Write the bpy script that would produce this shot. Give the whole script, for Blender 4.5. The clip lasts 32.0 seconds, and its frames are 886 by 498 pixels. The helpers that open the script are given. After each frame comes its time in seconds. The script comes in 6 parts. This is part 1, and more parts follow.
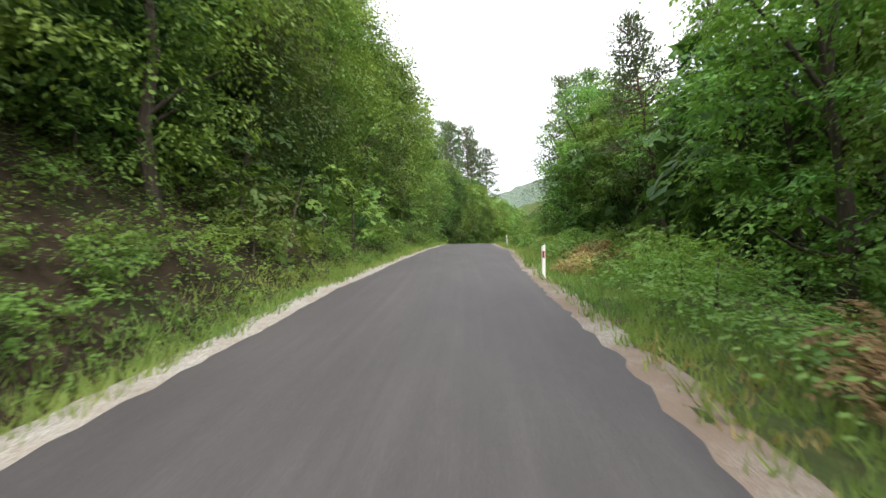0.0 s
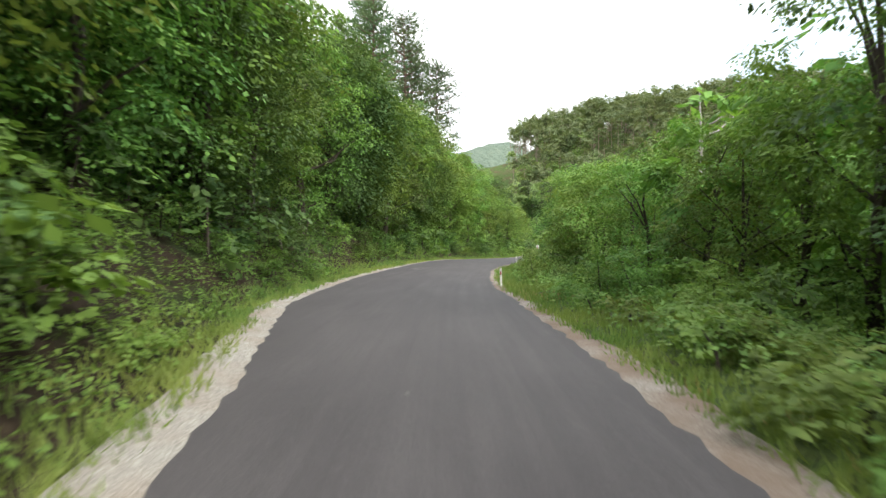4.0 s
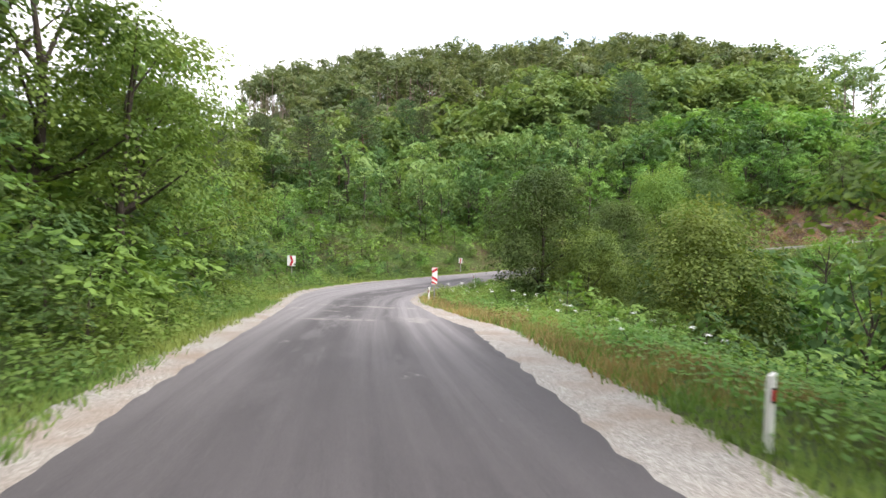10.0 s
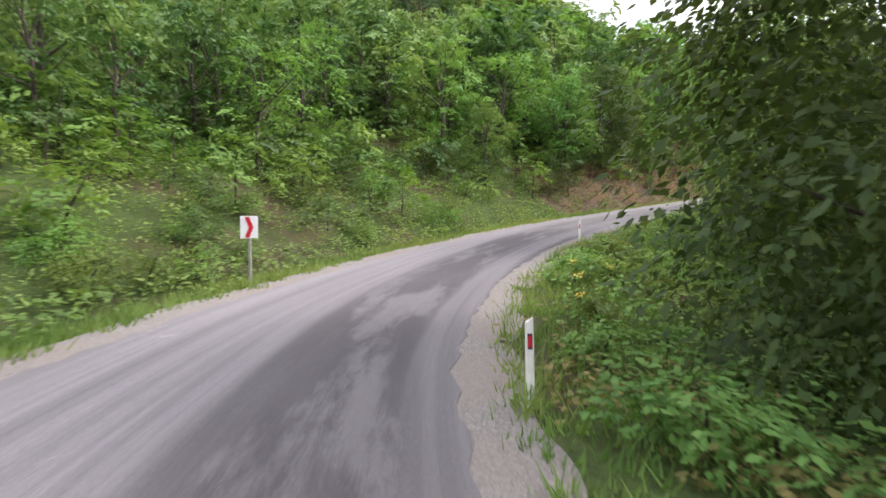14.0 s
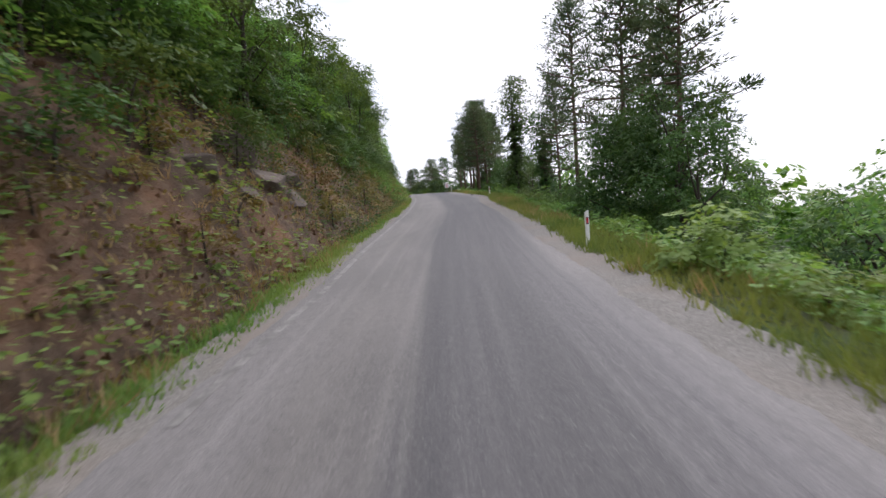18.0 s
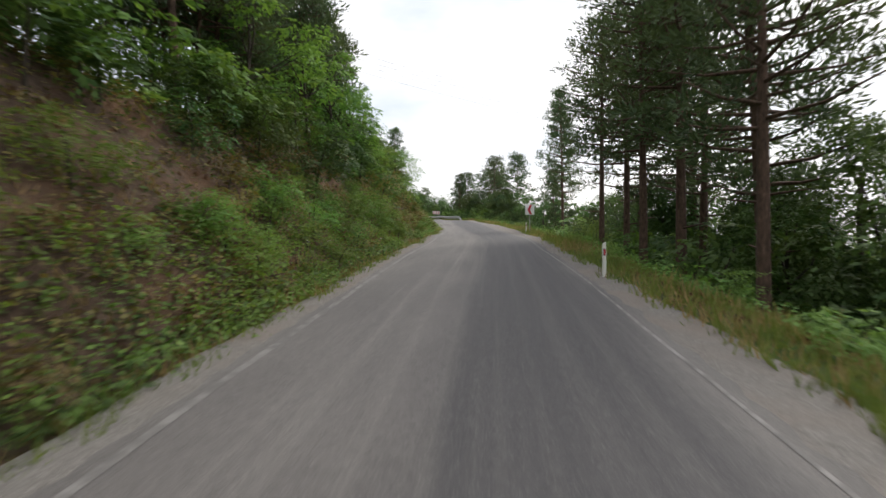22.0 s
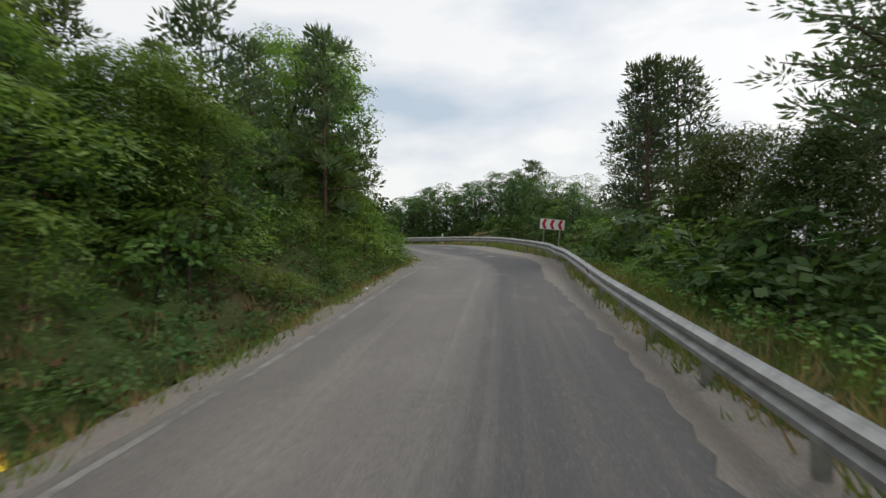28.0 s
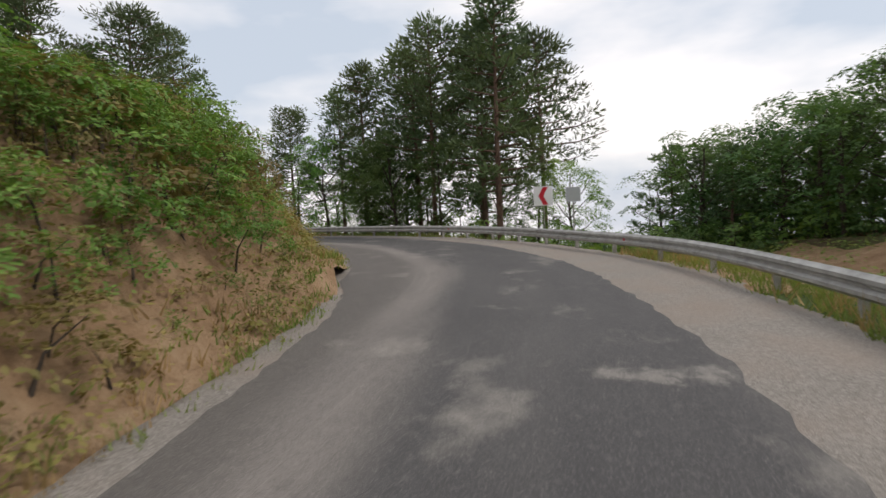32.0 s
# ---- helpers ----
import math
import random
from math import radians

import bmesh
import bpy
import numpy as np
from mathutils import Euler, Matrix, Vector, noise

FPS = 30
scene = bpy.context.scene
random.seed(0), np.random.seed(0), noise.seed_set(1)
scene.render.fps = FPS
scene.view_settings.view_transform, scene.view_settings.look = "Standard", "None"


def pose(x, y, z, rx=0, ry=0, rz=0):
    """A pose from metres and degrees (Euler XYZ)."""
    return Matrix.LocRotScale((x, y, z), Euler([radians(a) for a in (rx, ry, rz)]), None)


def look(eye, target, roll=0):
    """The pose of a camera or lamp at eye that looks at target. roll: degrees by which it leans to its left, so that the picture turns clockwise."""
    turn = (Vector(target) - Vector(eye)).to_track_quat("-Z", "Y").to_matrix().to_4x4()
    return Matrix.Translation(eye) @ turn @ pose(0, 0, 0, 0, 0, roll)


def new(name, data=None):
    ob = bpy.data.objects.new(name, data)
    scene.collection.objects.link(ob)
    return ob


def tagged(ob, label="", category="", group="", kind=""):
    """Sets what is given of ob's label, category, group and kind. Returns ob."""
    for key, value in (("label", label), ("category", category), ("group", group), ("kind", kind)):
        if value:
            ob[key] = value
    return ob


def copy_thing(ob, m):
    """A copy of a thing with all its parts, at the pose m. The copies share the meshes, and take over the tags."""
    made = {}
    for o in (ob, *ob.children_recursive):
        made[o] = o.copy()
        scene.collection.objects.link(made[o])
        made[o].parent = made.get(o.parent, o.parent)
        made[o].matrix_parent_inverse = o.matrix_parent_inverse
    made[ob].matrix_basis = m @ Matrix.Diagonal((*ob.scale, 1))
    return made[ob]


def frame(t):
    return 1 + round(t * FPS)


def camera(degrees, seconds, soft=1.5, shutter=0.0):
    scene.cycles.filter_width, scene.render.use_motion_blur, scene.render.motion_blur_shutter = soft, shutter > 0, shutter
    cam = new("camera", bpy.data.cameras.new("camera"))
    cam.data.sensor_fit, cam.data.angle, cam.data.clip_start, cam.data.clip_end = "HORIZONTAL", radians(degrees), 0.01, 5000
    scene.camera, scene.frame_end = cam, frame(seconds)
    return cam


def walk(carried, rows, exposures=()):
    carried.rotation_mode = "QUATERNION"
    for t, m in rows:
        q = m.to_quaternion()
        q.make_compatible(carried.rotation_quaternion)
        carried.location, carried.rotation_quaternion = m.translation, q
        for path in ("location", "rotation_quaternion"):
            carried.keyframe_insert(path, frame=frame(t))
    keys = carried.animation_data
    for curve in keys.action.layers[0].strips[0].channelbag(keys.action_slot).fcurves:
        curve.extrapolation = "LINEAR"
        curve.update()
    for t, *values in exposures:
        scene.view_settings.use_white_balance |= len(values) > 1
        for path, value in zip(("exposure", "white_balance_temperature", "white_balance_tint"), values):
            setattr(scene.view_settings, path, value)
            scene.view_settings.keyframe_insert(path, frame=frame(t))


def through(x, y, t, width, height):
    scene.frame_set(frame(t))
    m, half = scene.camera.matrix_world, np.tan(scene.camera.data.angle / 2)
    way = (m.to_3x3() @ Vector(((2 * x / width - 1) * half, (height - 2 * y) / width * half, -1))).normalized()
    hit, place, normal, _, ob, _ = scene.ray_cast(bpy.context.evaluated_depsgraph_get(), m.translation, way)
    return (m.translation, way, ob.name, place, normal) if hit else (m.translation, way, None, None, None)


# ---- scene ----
EXPOSURES = [(0, 1.45, 6500, 9), (1, 1.65, 6500, 10), (2.5, 1.55, 6500, 9), (4, 1.5, 6500, 8), (8, 1.58, 6600, 8), (11, 1.4, 6400, 18), (15.5, 1.5, 6300, 20), (18, 0.55, 6100, 18), (19.5, 0.65, 6350, 14), (22, 0.4, 6500, 12), (25, 0.5, 6500, 11), (28, 0.0, 6500, 9), (30, 0.15, 6450, 12), (32, 0.2, 6750, 14)]
cam = camera(76.5, 32.0, 1.5, 0.18)
PATH = [
    (0.0, 0.041, -0.349, 1.678, 91.78, 1.03, -0.05),
    (0.5, 0.268, 5.401, 2.253, 90.02, 2.25, -0.57),
    (1.0, 0.620, 11.056, 2.815, 89.97, 2.13, -0.94),
    (1.5, 0.788, 16.605, 3.308, 91.03, 1.97, -2.43),
    (2.0, 0.848, 22.124, 3.710, 92.21, 1.38, -2.86),
    (2.5, 0.793, 27.756, 4.085, 90.19, 0.02, -3.17),
    (3.0, 0.815, 33.531, 4.419, 88.79, -0.19, -4.02),
    (3.5, 1.304, 39.484, 4.790, 88.47, 0.01, -5.22),
    (4.0, 2.101, 45.637, 5.106, 88.54, 0.66, -6.56),
    (4.5, 2.960, 51.981, 5.250, 88.47, 1.79, -7.85),
    (5.0, 3.609, 58.428, 5.097, 87.51, 0.79, -8.87),
    (5.5, 4.511, 64.686, 4.846, 86.61, 2.12, -11.94),
    (6.0, 5.813, 71.174, 4.765, 86.81, 2.18, -15.01),
    (6.5, 7.415, 77.896, 4.655, 87.47, 1.56, -17.35),
    (7.0, 9.253, 84.632, 4.505, 86.72, 0.57, -19.69),
    (7.5, 11.255, 91.116, 4.230, 87.49, 2.09, -22.30),
    (8.0, 13.646, 97.452, 4.108, 92.85, 1.68, -23.92),
    (8.5, 16.070, 103.440, 3.971, 89.85, 0.75, -23.25),
    (9.0, 18.260, 109.109, 3.799, 90.14, -1.18, -24.26),
    (9.5, 20.408, 114.497, 3.693, 90.65, -1.31, -29.19),
    (10.0, 22.565, 119.492, 3.496, 89.88, -1.22, -32.59),
    (10.5, 24.515, 124.306, 3.405, 89.65, -2.56, -33.51),
    (11.0, 26.591, 128.668, 3.298, 89.33, -1.82, -32.02),
    (11.5, 28.600, 132.685, 3.130, 89.72, 2.06, -37.06),
    (12.0, 30.431, 136.619, 2.918, 86.26, 1.73, -37.95),
    (12.5, 32.107, 140.128, 2.821, 85.74, 1.79, -42.52),
    (13.0, 34.357, 143.369, 2.671, 88.22, 1.70, -50.11),
    (13.5, 37.015, 146.266, 2.596, 85.43, 3.03, -56.78),
    (14.0, 40.032, 148.838, 2.594, 87.30, 0.04, -64.89),
    (14.5, 43.368, 150.862, 2.679, 88.23, -0.38, -74.79),
    (15.0, 46.968, 152.332, 2.836, 86.51, 0.44, -82.07),
    (15.5, 51.010, 153.234, 3.065, 87.67, 1.09, -89.26),
    (16.0, 55.237, 153.717, 3.359, 88.39, 0.31, -97.71),
    (16.5, 59.555, 153.715, 3.716, 88.58, 0.08, -106.07),
    (17.0, 63.941, 153.096, 4.129, 88.62, 1.08, -112.97),
    (17.5, 68.404, 151.754, 4.597, 88.57, 3.71, -117.04),
    (18.0, 72.987, 149.717, 5.115, 87.98, 4.01, -116.91),
    (18.5, 77.802, 147.393, 5.685, 85.91, 2.57, -117.45),
    (19.0, 83.167, 144.538, 6.248, 86.86, 4.93, -116.59),
    (19.5, 89.225, 141.141, 6.896, 87.21, 4.12, -114.95),
    (20.0, 95.865, 137.565, 7.604, 89.07, 3.08, -113.51),
    (20.5, 102.774, 133.894, 8.342, 88.87, 2.54, -112.35),
    (21.0, 109.956, 130.566, 9.020, 88.17, 2.43, -111.06),
    (21.5, 117.238, 127.497, 9.663, 89.26, 0.43, -110.43),
    (22.0, 124.236, 124.415, 10.285, 89.24, 0.39, -110.79),
    (22.5, 130.786, 121.301, 10.858, 88.00, 0.32, -110.19),
    (23.0, 136.966, 118.274, 11.366, 88.63, 0.03, -108.87),
    (23.5, 142.893, 115.401, 11.780, 88.61, -4.70, -106.51),
    (24.0, 148.666, 112.753, 12.013, 88.60, -2.01, -105.57),
    (24.5, 154.423, 110.487, 12.203, 90.03, -0.16, -106.80),
    (25.0, 160.167, 108.531, 12.516, 88.75, -1.23, -109.08),
    (25.5, 165.766, 106.773, 12.970, 89.89, -0.13, -106.28),
    (26.0, 171.071, 105.002, 13.455, 89.03, 0.06, -103.11),
    (26.5, 176.140, 103.223, 13.871, 88.60, 0.09, -100.09),
    (27.0, 181.077, 101.552, 14.173, 88.86, 0.51, -97.75),
    (27.5, 185.955, 100.096, 14.394, 89.71, 1.47, -96.61),
    (28.0, 190.845, 98.886, 14.571, 89.56, 1.09, -97.18),
    (28.5, 195.830, 97.748, 14.739, 88.52, -0.39, -95.60),
    (29.0, 200.796, 96.480, 14.947, 88.88, -1.86, -91.81),
    (29.5, 205.446, 95.449, 15.238, 86.83, -2.32, -87.42),
    (30.0, 209.454, 94.713, 15.502, 86.94, -1.11, -82.50),
    (30.5, 213.521, 94.627, 15.684, 88.29, 0.12, -79.01),
    (31.0, 217.525, 94.840, 15.755, 88.39, 0.11, -73.11),
    (31.5, 221.353, 95.372, 15.906, 86.74, 2.52, -67.84),
    (32.0, 224.761, 95.577, 16.125, 85.93, 3.06, -58.36),
]
walk(cam, [(t, pose(*p)) for t, *p in PATH], EXPOSURES)
# ---- world and light: a bright, thinly overcast afternoon ----
world = bpy.data.worlds.new("overcast_sky")
scene.world = world
world.use_nodes = True
wn, wl = world.node_tree.nodes, world.node_tree.links
wn.clear()
SUN_EL, SUN_AZ = radians(42), radians(150)
w_out, w_bg = wn.new("ShaderNodeOutputWorld"), wn.new("ShaderNodeBackground")
w_sky = wn.new("ShaderNodeTexSky")
w_sky.sky_type, w_sky.sun_disc = "NISHITA", False
w_sky.sun_elevation, w_sky.sun_rotation, w_sky.dust_density = SUN_EL, SUN_AZ, 3.0
w_scale = wn.new("ShaderNodeVectorMath"); w_scale.operation = "SCALE"; w_scale.inputs["Scale"].default_value = 0.11
wl.new(w_sky.outputs[0], w_scale.inputs[0])
w_co, w_map, w_noise = wn.new("ShaderNodeTexCoord"), wn.new("ShaderNodeMapping"), wn.new("ShaderNodeTexNoise")
w_map.inputs["Scale"].default_value = (1.0, 1.0, 2.6)
w_noise.inputs["Scale"].default_value, w_noise.inputs["Detail"].default_value = 2.3, 5.0
w_ramp = wn.new("ShaderNodeValToRGB")
w_ramp.color_ramp.elements[0].position, w_ramp.color_ramp.elements[0].color = 0.34, (0.55, 0.64, 0.74, 1)
w_ramp.color_ramp.elements[1].position, w_ramp.color_ramp.elements[1].color = 0.56, (1.0, 1.0, 1.0, 1)
w_mix = wn.new("ShaderNodeMixRGB"); w_mix.inputs["Fac"].default_value = 0.86
for a, b in ((w_co.outputs["Generated"], w_map.inputs[0]), (w_map.outputs[0], w_noise.inputs["Vector"]), (w_noise.outputs["Fac"], w_ramp.inputs[0]),
             (w_scale.outputs[0], w_mix.inputs[1]), (w_ramp.outputs[0], w_mix.inputs[2]), (w_mix.outputs[0], w_bg.inputs["Color"]), (w_bg.outputs[0], w_out.inputs[0])):
    wl.new(a, b)
w_bg.inputs["Strength"].default_value = 1.0
sun = new("sun", bpy.data.lights.new("sun", "SUN"))
sun.data.energy, sun.data.angle, sun.data.color = 1.5, radians(20), (1.0, 0.96, 0.88)
sun.matrix_world = look((math.sin(SUN_AZ) * math.cos(SUN_EL) * 200, math.cos(SUN_AZ) * math.cos(SUN_EL) * 200, math.sin(SUN_EL) * 200), (0, 0, 0))


# ---- materials ----
class Nodes:
    """A short way to write one material's nodes."""

    def __init__(self, name, rough=0.9, spec=0.3, metal=0.0):
        self.m = bpy.data.materials.new(name)
        self.m.use_nodes = True
        self.n, self.l = self.m.node_tree.nodes, self.m.node_tree.links
        self.b = self.n["Principled BSDF"]
        self.b.inputs["Roughness"].default_value, self.b.inputs["Metallic"].default_value = rough, metal
        self.b.inputs["Specular IOR Level"].default_value = spec

    def put(self, socket, value):
        if isinstance(value, bpy.types.NodeSocket):
            self.l.new(value, socket)
        else:
            socket.default_value = value

    def at(self, kind="Object"):
        return self.n.new("ShaderNodeTexCoord").outputs[kind]

    def place(self):
        return self.n.new("ShaderNodeNewGeometry").outputs["Position"]

    def island(self):
        return self.n.new("ShaderNodeNewGeometry").outputs["Random Per Island"]

    def each(self):
        return self.n.new("ShaderNodeObjectInfo").outputs["Random"]

    def stretch(self, co, scale, shift=(0, 0, 0)):
        m = self.n.new("ShaderNodeMapping")
        m.inputs["Scale"].default_value, m.inputs["Location"].default_value = scale, shift
        self.l.new(co, m.inputs[0])
        return m.outputs[0]

    def noise(self, co, scale, detail=4.0, rough=0.6):
        t = self.n.new("ShaderNodeTexNoise")
        t.inputs["Scale"].default_value, t.inputs["Detail"].default_value, t.inputs["Roughness"].default_value = scale, detail, rough
        self.l.new(co, t.inputs["Vector"])
        return t.outputs["Fac"]

    def ramp(self, fac, *stops):
        r = self.n.new("ShaderNodeValToRGB")
        e = r.color_ramp.elements
        while len(e) < len(stops):
            e.new(0.5)
        for k, (p, c) in zip(e, stops):
            k.position, k.color = p, (*c, 1) if isinstance(c, tuple) else (c, c, c, 1)
        self.l.new(fac, r.inputs[0])
        return r.outputs[0]

    def mix(self, fac, a, b, how="MIX"):
        x = self.n.new("ShaderNodeMixRGB")
        x.blend_type = how
        for s, v in zip(x.inputs, (fac, a, b)):
            self.put(s, (*v, 1) if isinstance(v, tuple) and len(v) == 3 else v)
        return x.outputs[0]

    def math(self, how, a, b=0.0, c=0.0):
        x = self.n.new("ShaderNodeMath")
        x.operation = how
        for s, v in zip(x.inputs, (a, b, c)):
            self.put(s, v)
        return x.outputs[0]

    def span(self, v, a, b):
        """0 below a, 1 above b, smooth between."""
        x = self.n.new("ShaderNodeMapRange")
        x.interpolation_type = "SMOOTHSTEP"
        self.put(x.inputs["Value"], v)
        x.inputs["From Min"].default_value, x.inputs["From Max"].default_value = a, b
        return x.outputs[0]

    def split(self, co):
        x = self.n.new("ShaderNodeSeparateXYZ")
        self.l.new(co, x.inputs[0])
        return x.outputs

    def colour(self, c):
        self.put(self.b.inputs["Base Color"], (*c, 1) if isinstance(c, tuple) else c)
        return self

    def bump(self, h, strength=0.5, dist=0.02):
        x = self.n.new("ShaderNodeBump")
        x.inputs["Strength"].default_value, x.inputs["Distance"].default_value = strength, dist
        self.l.new(h, x.inputs["Height"])
        self.l.new(x.outputs[0], self.b.inputs["Normal"])
        return self


def leaf_material(name, dark, mid, light, through=0.35, rough=0.65):
    k = Nodes(name, rough, 0.22)
    clump = k.noise(k.place(), 0.95, 3.0, 0.6)
    c = k.ramp(k.math("MULTIPLY_ADD", k.island(), 0.5, k.math("MULTIPLY_ADD", clump, 1.5, -0.5)), (0.0, dark), (0.48, mid), (1.0, light))
    big = k.noise(k.place(), 0.22, 2.0)
    c = k.mix(k.math("MULTIPLY", k.span(big, 0.35, 0.7), 0.5), c, (light[0] * 1.25, light[1] * 1.08, light[2]))
    hsv = k.n.new("ShaderNodeHueSaturation")
    k.put(hsv.inputs["Hue"], k.math("MULTIPLY_ADD", k.each(), 0.05, 0.475))
    k.put(hsv.inputs["Value"], k.math("MULTIPLY_ADD", k.each(), 0.5, 0.75))
    k.put(hsv.inputs["Saturation"], 0.95)
    k.l.new(c, hsv.inputs["Color"])
    k.colour(hsv.outputs[0])
    t, mixer = k.n.new("ShaderNodeBsdfTranslucent"), k.n.new("ShaderNodeMixShader")
    k.l.new(k.mix(1.0, hsv.outputs[0], (1.25, 1.2, 0.72), "MULTIPLY"), t.inputs["Color"])
    mixer.inputs[0].default_value = through
    k.l.new(k.b.outputs[0], mixer.inputs[1]), k.l.new(t.outputs[0], mixer.inputs[2])
    k.l.new(mixer.outputs[0], k.n["Material Output"].inputs["Surface"])
    return k.m


LEAF = leaf_material("broad_leaves", (0.036, 0.085, 0.018), (0.105, 0.205, 0.04), (0.205, 0.325, 0.062), 0.38)
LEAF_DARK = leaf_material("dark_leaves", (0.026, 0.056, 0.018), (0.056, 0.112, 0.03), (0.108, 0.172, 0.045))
LEAF_DRY = leaf_material("dry_shrub_leaves", (0.075, 0.075, 0.024), (0.15, 0.135, 0.04), (0.25, 0.185, 0.065), 0.28)
NEEDLE = leaf_material("pine_needles", (0.034, 0.062, 0.032), (0.062, 0.105, 0.05), (0.11, 0.16, 0.07), 0.3, 0.6)
# next two: paler, greyer greens with distance haze painted into the colour
LEAF_HAZE = leaf_material("hazed_hillside_leaves", (0.06, 0.115, 0.035), (0.13, 0.205, 0.06), (0.22, 0.3, 0.09), 0.38)
NEEDLE_HAZE = leaf_material("hazed_hilltop_needles", (0.075, 0.13, 0.06), (0.14, 0.215, 0.095), (0.22, 0.3, 0.14), 0.38, 0.6)
FERN = leaf_material("fern_fronds", (0.07, 0.14, 0.032), (0.135, 0.24, 0.05), (0.225, 0.33, 0.08), 0.4)
GRASS = leaf_material("verge_grass", (0.07, 0.13, 0.026), (0.135, 0.215, 0.043), (0.24, 0.28, 0.075))
STRAW = leaf_material("dry_grass", (0.17, 0.125, 0.05), (0.3, 0.225, 0.09), (0.42, 0.32, 0.15), 0.25)
LITTER = leaf_material("fallen_leaves", (0.05, 0.028, 0.014), (0.11, 0.06, 0.03), (0.2, 0.12, 0.06), 0.05, 0.8)
PETAL = Nodes("white_petals", 0.6).colour((0.78, 0.78, 0.72)).m
YELLOW = Nodes("yellow_petals", 0.6).colour((0.75, 0.55, 0.04)).m

# woods of the remote hill; bluish-grey air haze is mixed into the green
k = Nodes("hazed_remote_woods", 0.95, 0.1)
p = k.place()
n1, n2 = k.noise(p, 0.035, 5, 0.6), k.noise(p, 0.22, 4, 0.7)
HAZED_WOODS = k.colour(k.ramp(k.mix(0.5, n1, n2), (0.3, (0.12, 0.16, 0.13)), (0.55, (0.17, 0.215, 0.165)), (0.75, (0.22, 0.265, 0.2)))).bump(n2, 1.0, 6.0).m

k = Nodes("bark", 0.9, 0.2)
g = k.noise(k.stretch(k.at(), (9, 9, 2.0)), 1.6, 6)
BARK = k.colour(k.ramp(g, (0.25, (0.03, 0.024, 0.019)), (0.6, (0.075, 0.06, 0.048)), (0.85, (0.15, 0.13, 0.11)))).bump(g, 0.8, 0.03).m
k = Nodes("pine_bark", 0.9, 0.2)
g = k.noise(k.stretch(k.at(), (8, 8, 2.5)), 1.5, 6)
PINE_BARK = k.colour(k.ramp(g, (0.25, (0.045, 0.032, 0.026)), (0.6, (0.14, 0.09, 0.065)), (0.85, (0.26, 0.18, 0.13)))).bump(g, 0.8, 0.03).m
k = Nodes("pale_pine_bark", 0.9, 0.2)
g = k.noise(k.stretch(k.at(), (2, 2, 0.6)), 1.5, 5)
PALE_BARK = k.colour(k.ramp(g, (0.3, (0.16, 0.12, 0.095)), (0.7, (0.36, 0.29, 0.235)))).bump(g, 0.5, 0.02).m
k = Nodes("weathered_dead_wood", 0.85, 0.2)
g = k.noise(k.stretch(k.at(), (12, 12, 2.0)), 1.5, 5)
DEADWOOD = k.colour(k.ramp(g, (0.3, (0.16, 0.14, 0.12)), (0.75, (0.42, 0.39, 0.35)))).bump(g, 0.5, 0.02).m

# asphalt: uv.x is metres to the right of the wheel line, uv.y metres along the road
k = Nodes("worn_asphalt", 0.78, 0.4)
uv = k.at("UV")
across, along = k.split(uv)[0], k.split(uv)[1]
wob = k.noise(k.stretch(uv, (0.5, 0.09, 1)), 1.0, 3)
side = k.math("ADD", across, k.math("MULTIPLY_ADD", wob, 1.0, -0.5))
grain = k.noise(uv, 48.0, 5, 0.85)
blotch = k.noise(k.stretch(uv, (0.9, 0.25, 1)), 1.0, 6, 0.65)
streak = k.noise(k.stretch(uv, (4.2, 0.05, 1)), 1.0, 5, 0.65)
old = k.span(along, 176.0, 192.0)
dusty = k.math("MULTIPLY", k.span(along, 124.0, 142.0), k.math("SUBTRACT", 1.0, k.span(along, 176.0, 215.0)))
tar = k.ramp(k.mix(0.45, blotch, streak), (0.32, (0.05, 0.044, 0.047)), (0.5, (0.068, 0.06, 0.063)), (0.68, (0.094, 0.084, 0.087)))
grey = k.ramp(blotch, (0.28, (0.132, 0.121, 0.113)), (0.7, (0.205, 0.187, 0.172)))
base = k.mix(old, tar, grey)


def band(c, w, soft):
    d = k.math("ABSOLUTE", k.math("SUBTRACT", side, c))
    return k.math("SUBTRACT", 1.0, k.span(d, w, w + soft))


wheel = k.math("MAXIMUM", k.math("MAXIMUM", band(0.0, 0.2, 0.25), k.math("MULTIPLY", band(1.3, 0.25, 0.35), 0.85)), k.math("MULTIPLY", band(0.6, 0.6, 0.4), 0.55))
wheel = k.math("MULTIPLY", wheel, k.ramp(streak, (0.36, 1.0), (0.6, 0.3)))
base = k.mix(k.math("MULTIPLY", k.math("MULTIPLY", wheel, old), 0.9), base, (0.066, 0.063, 0.064))
base = k.mix(k.math("MULTIPLY", k.ramp(streak, (0.5, 0.0), (0.72, 0.5)), old), base, (0.27, 0.25, 0.225))
base = k.mix(k.math("MULTIPLY", k.math("MULTIPLY", k.span(side, -0.6, 0.1), k.math("SUBTRACT", 1.0, k.span(side, 1.5, 2.1))), k.math("MULTIPLY", old, 0.62)), base, (0.085, 0.08, 0.082))
bend = k.math("ADD", side, k.math("MINIMUM", k.math("MAXIMUM", k.math("MULTIPLY_ADD", along, 0.085, -29.24), 0.0), 1.8))
late = k.math("MULTIPLY", k.span(along, 330.0, 342.0), k.span(bend, -0.75, 0.05))
base = k.mix(k.math("MULTIPLY", late, 0.92), base, k.ramp(blotch, (0.3, (0.036, 0.036, 0.039)), (0.75, (0.068, 0.067, 0.068))))
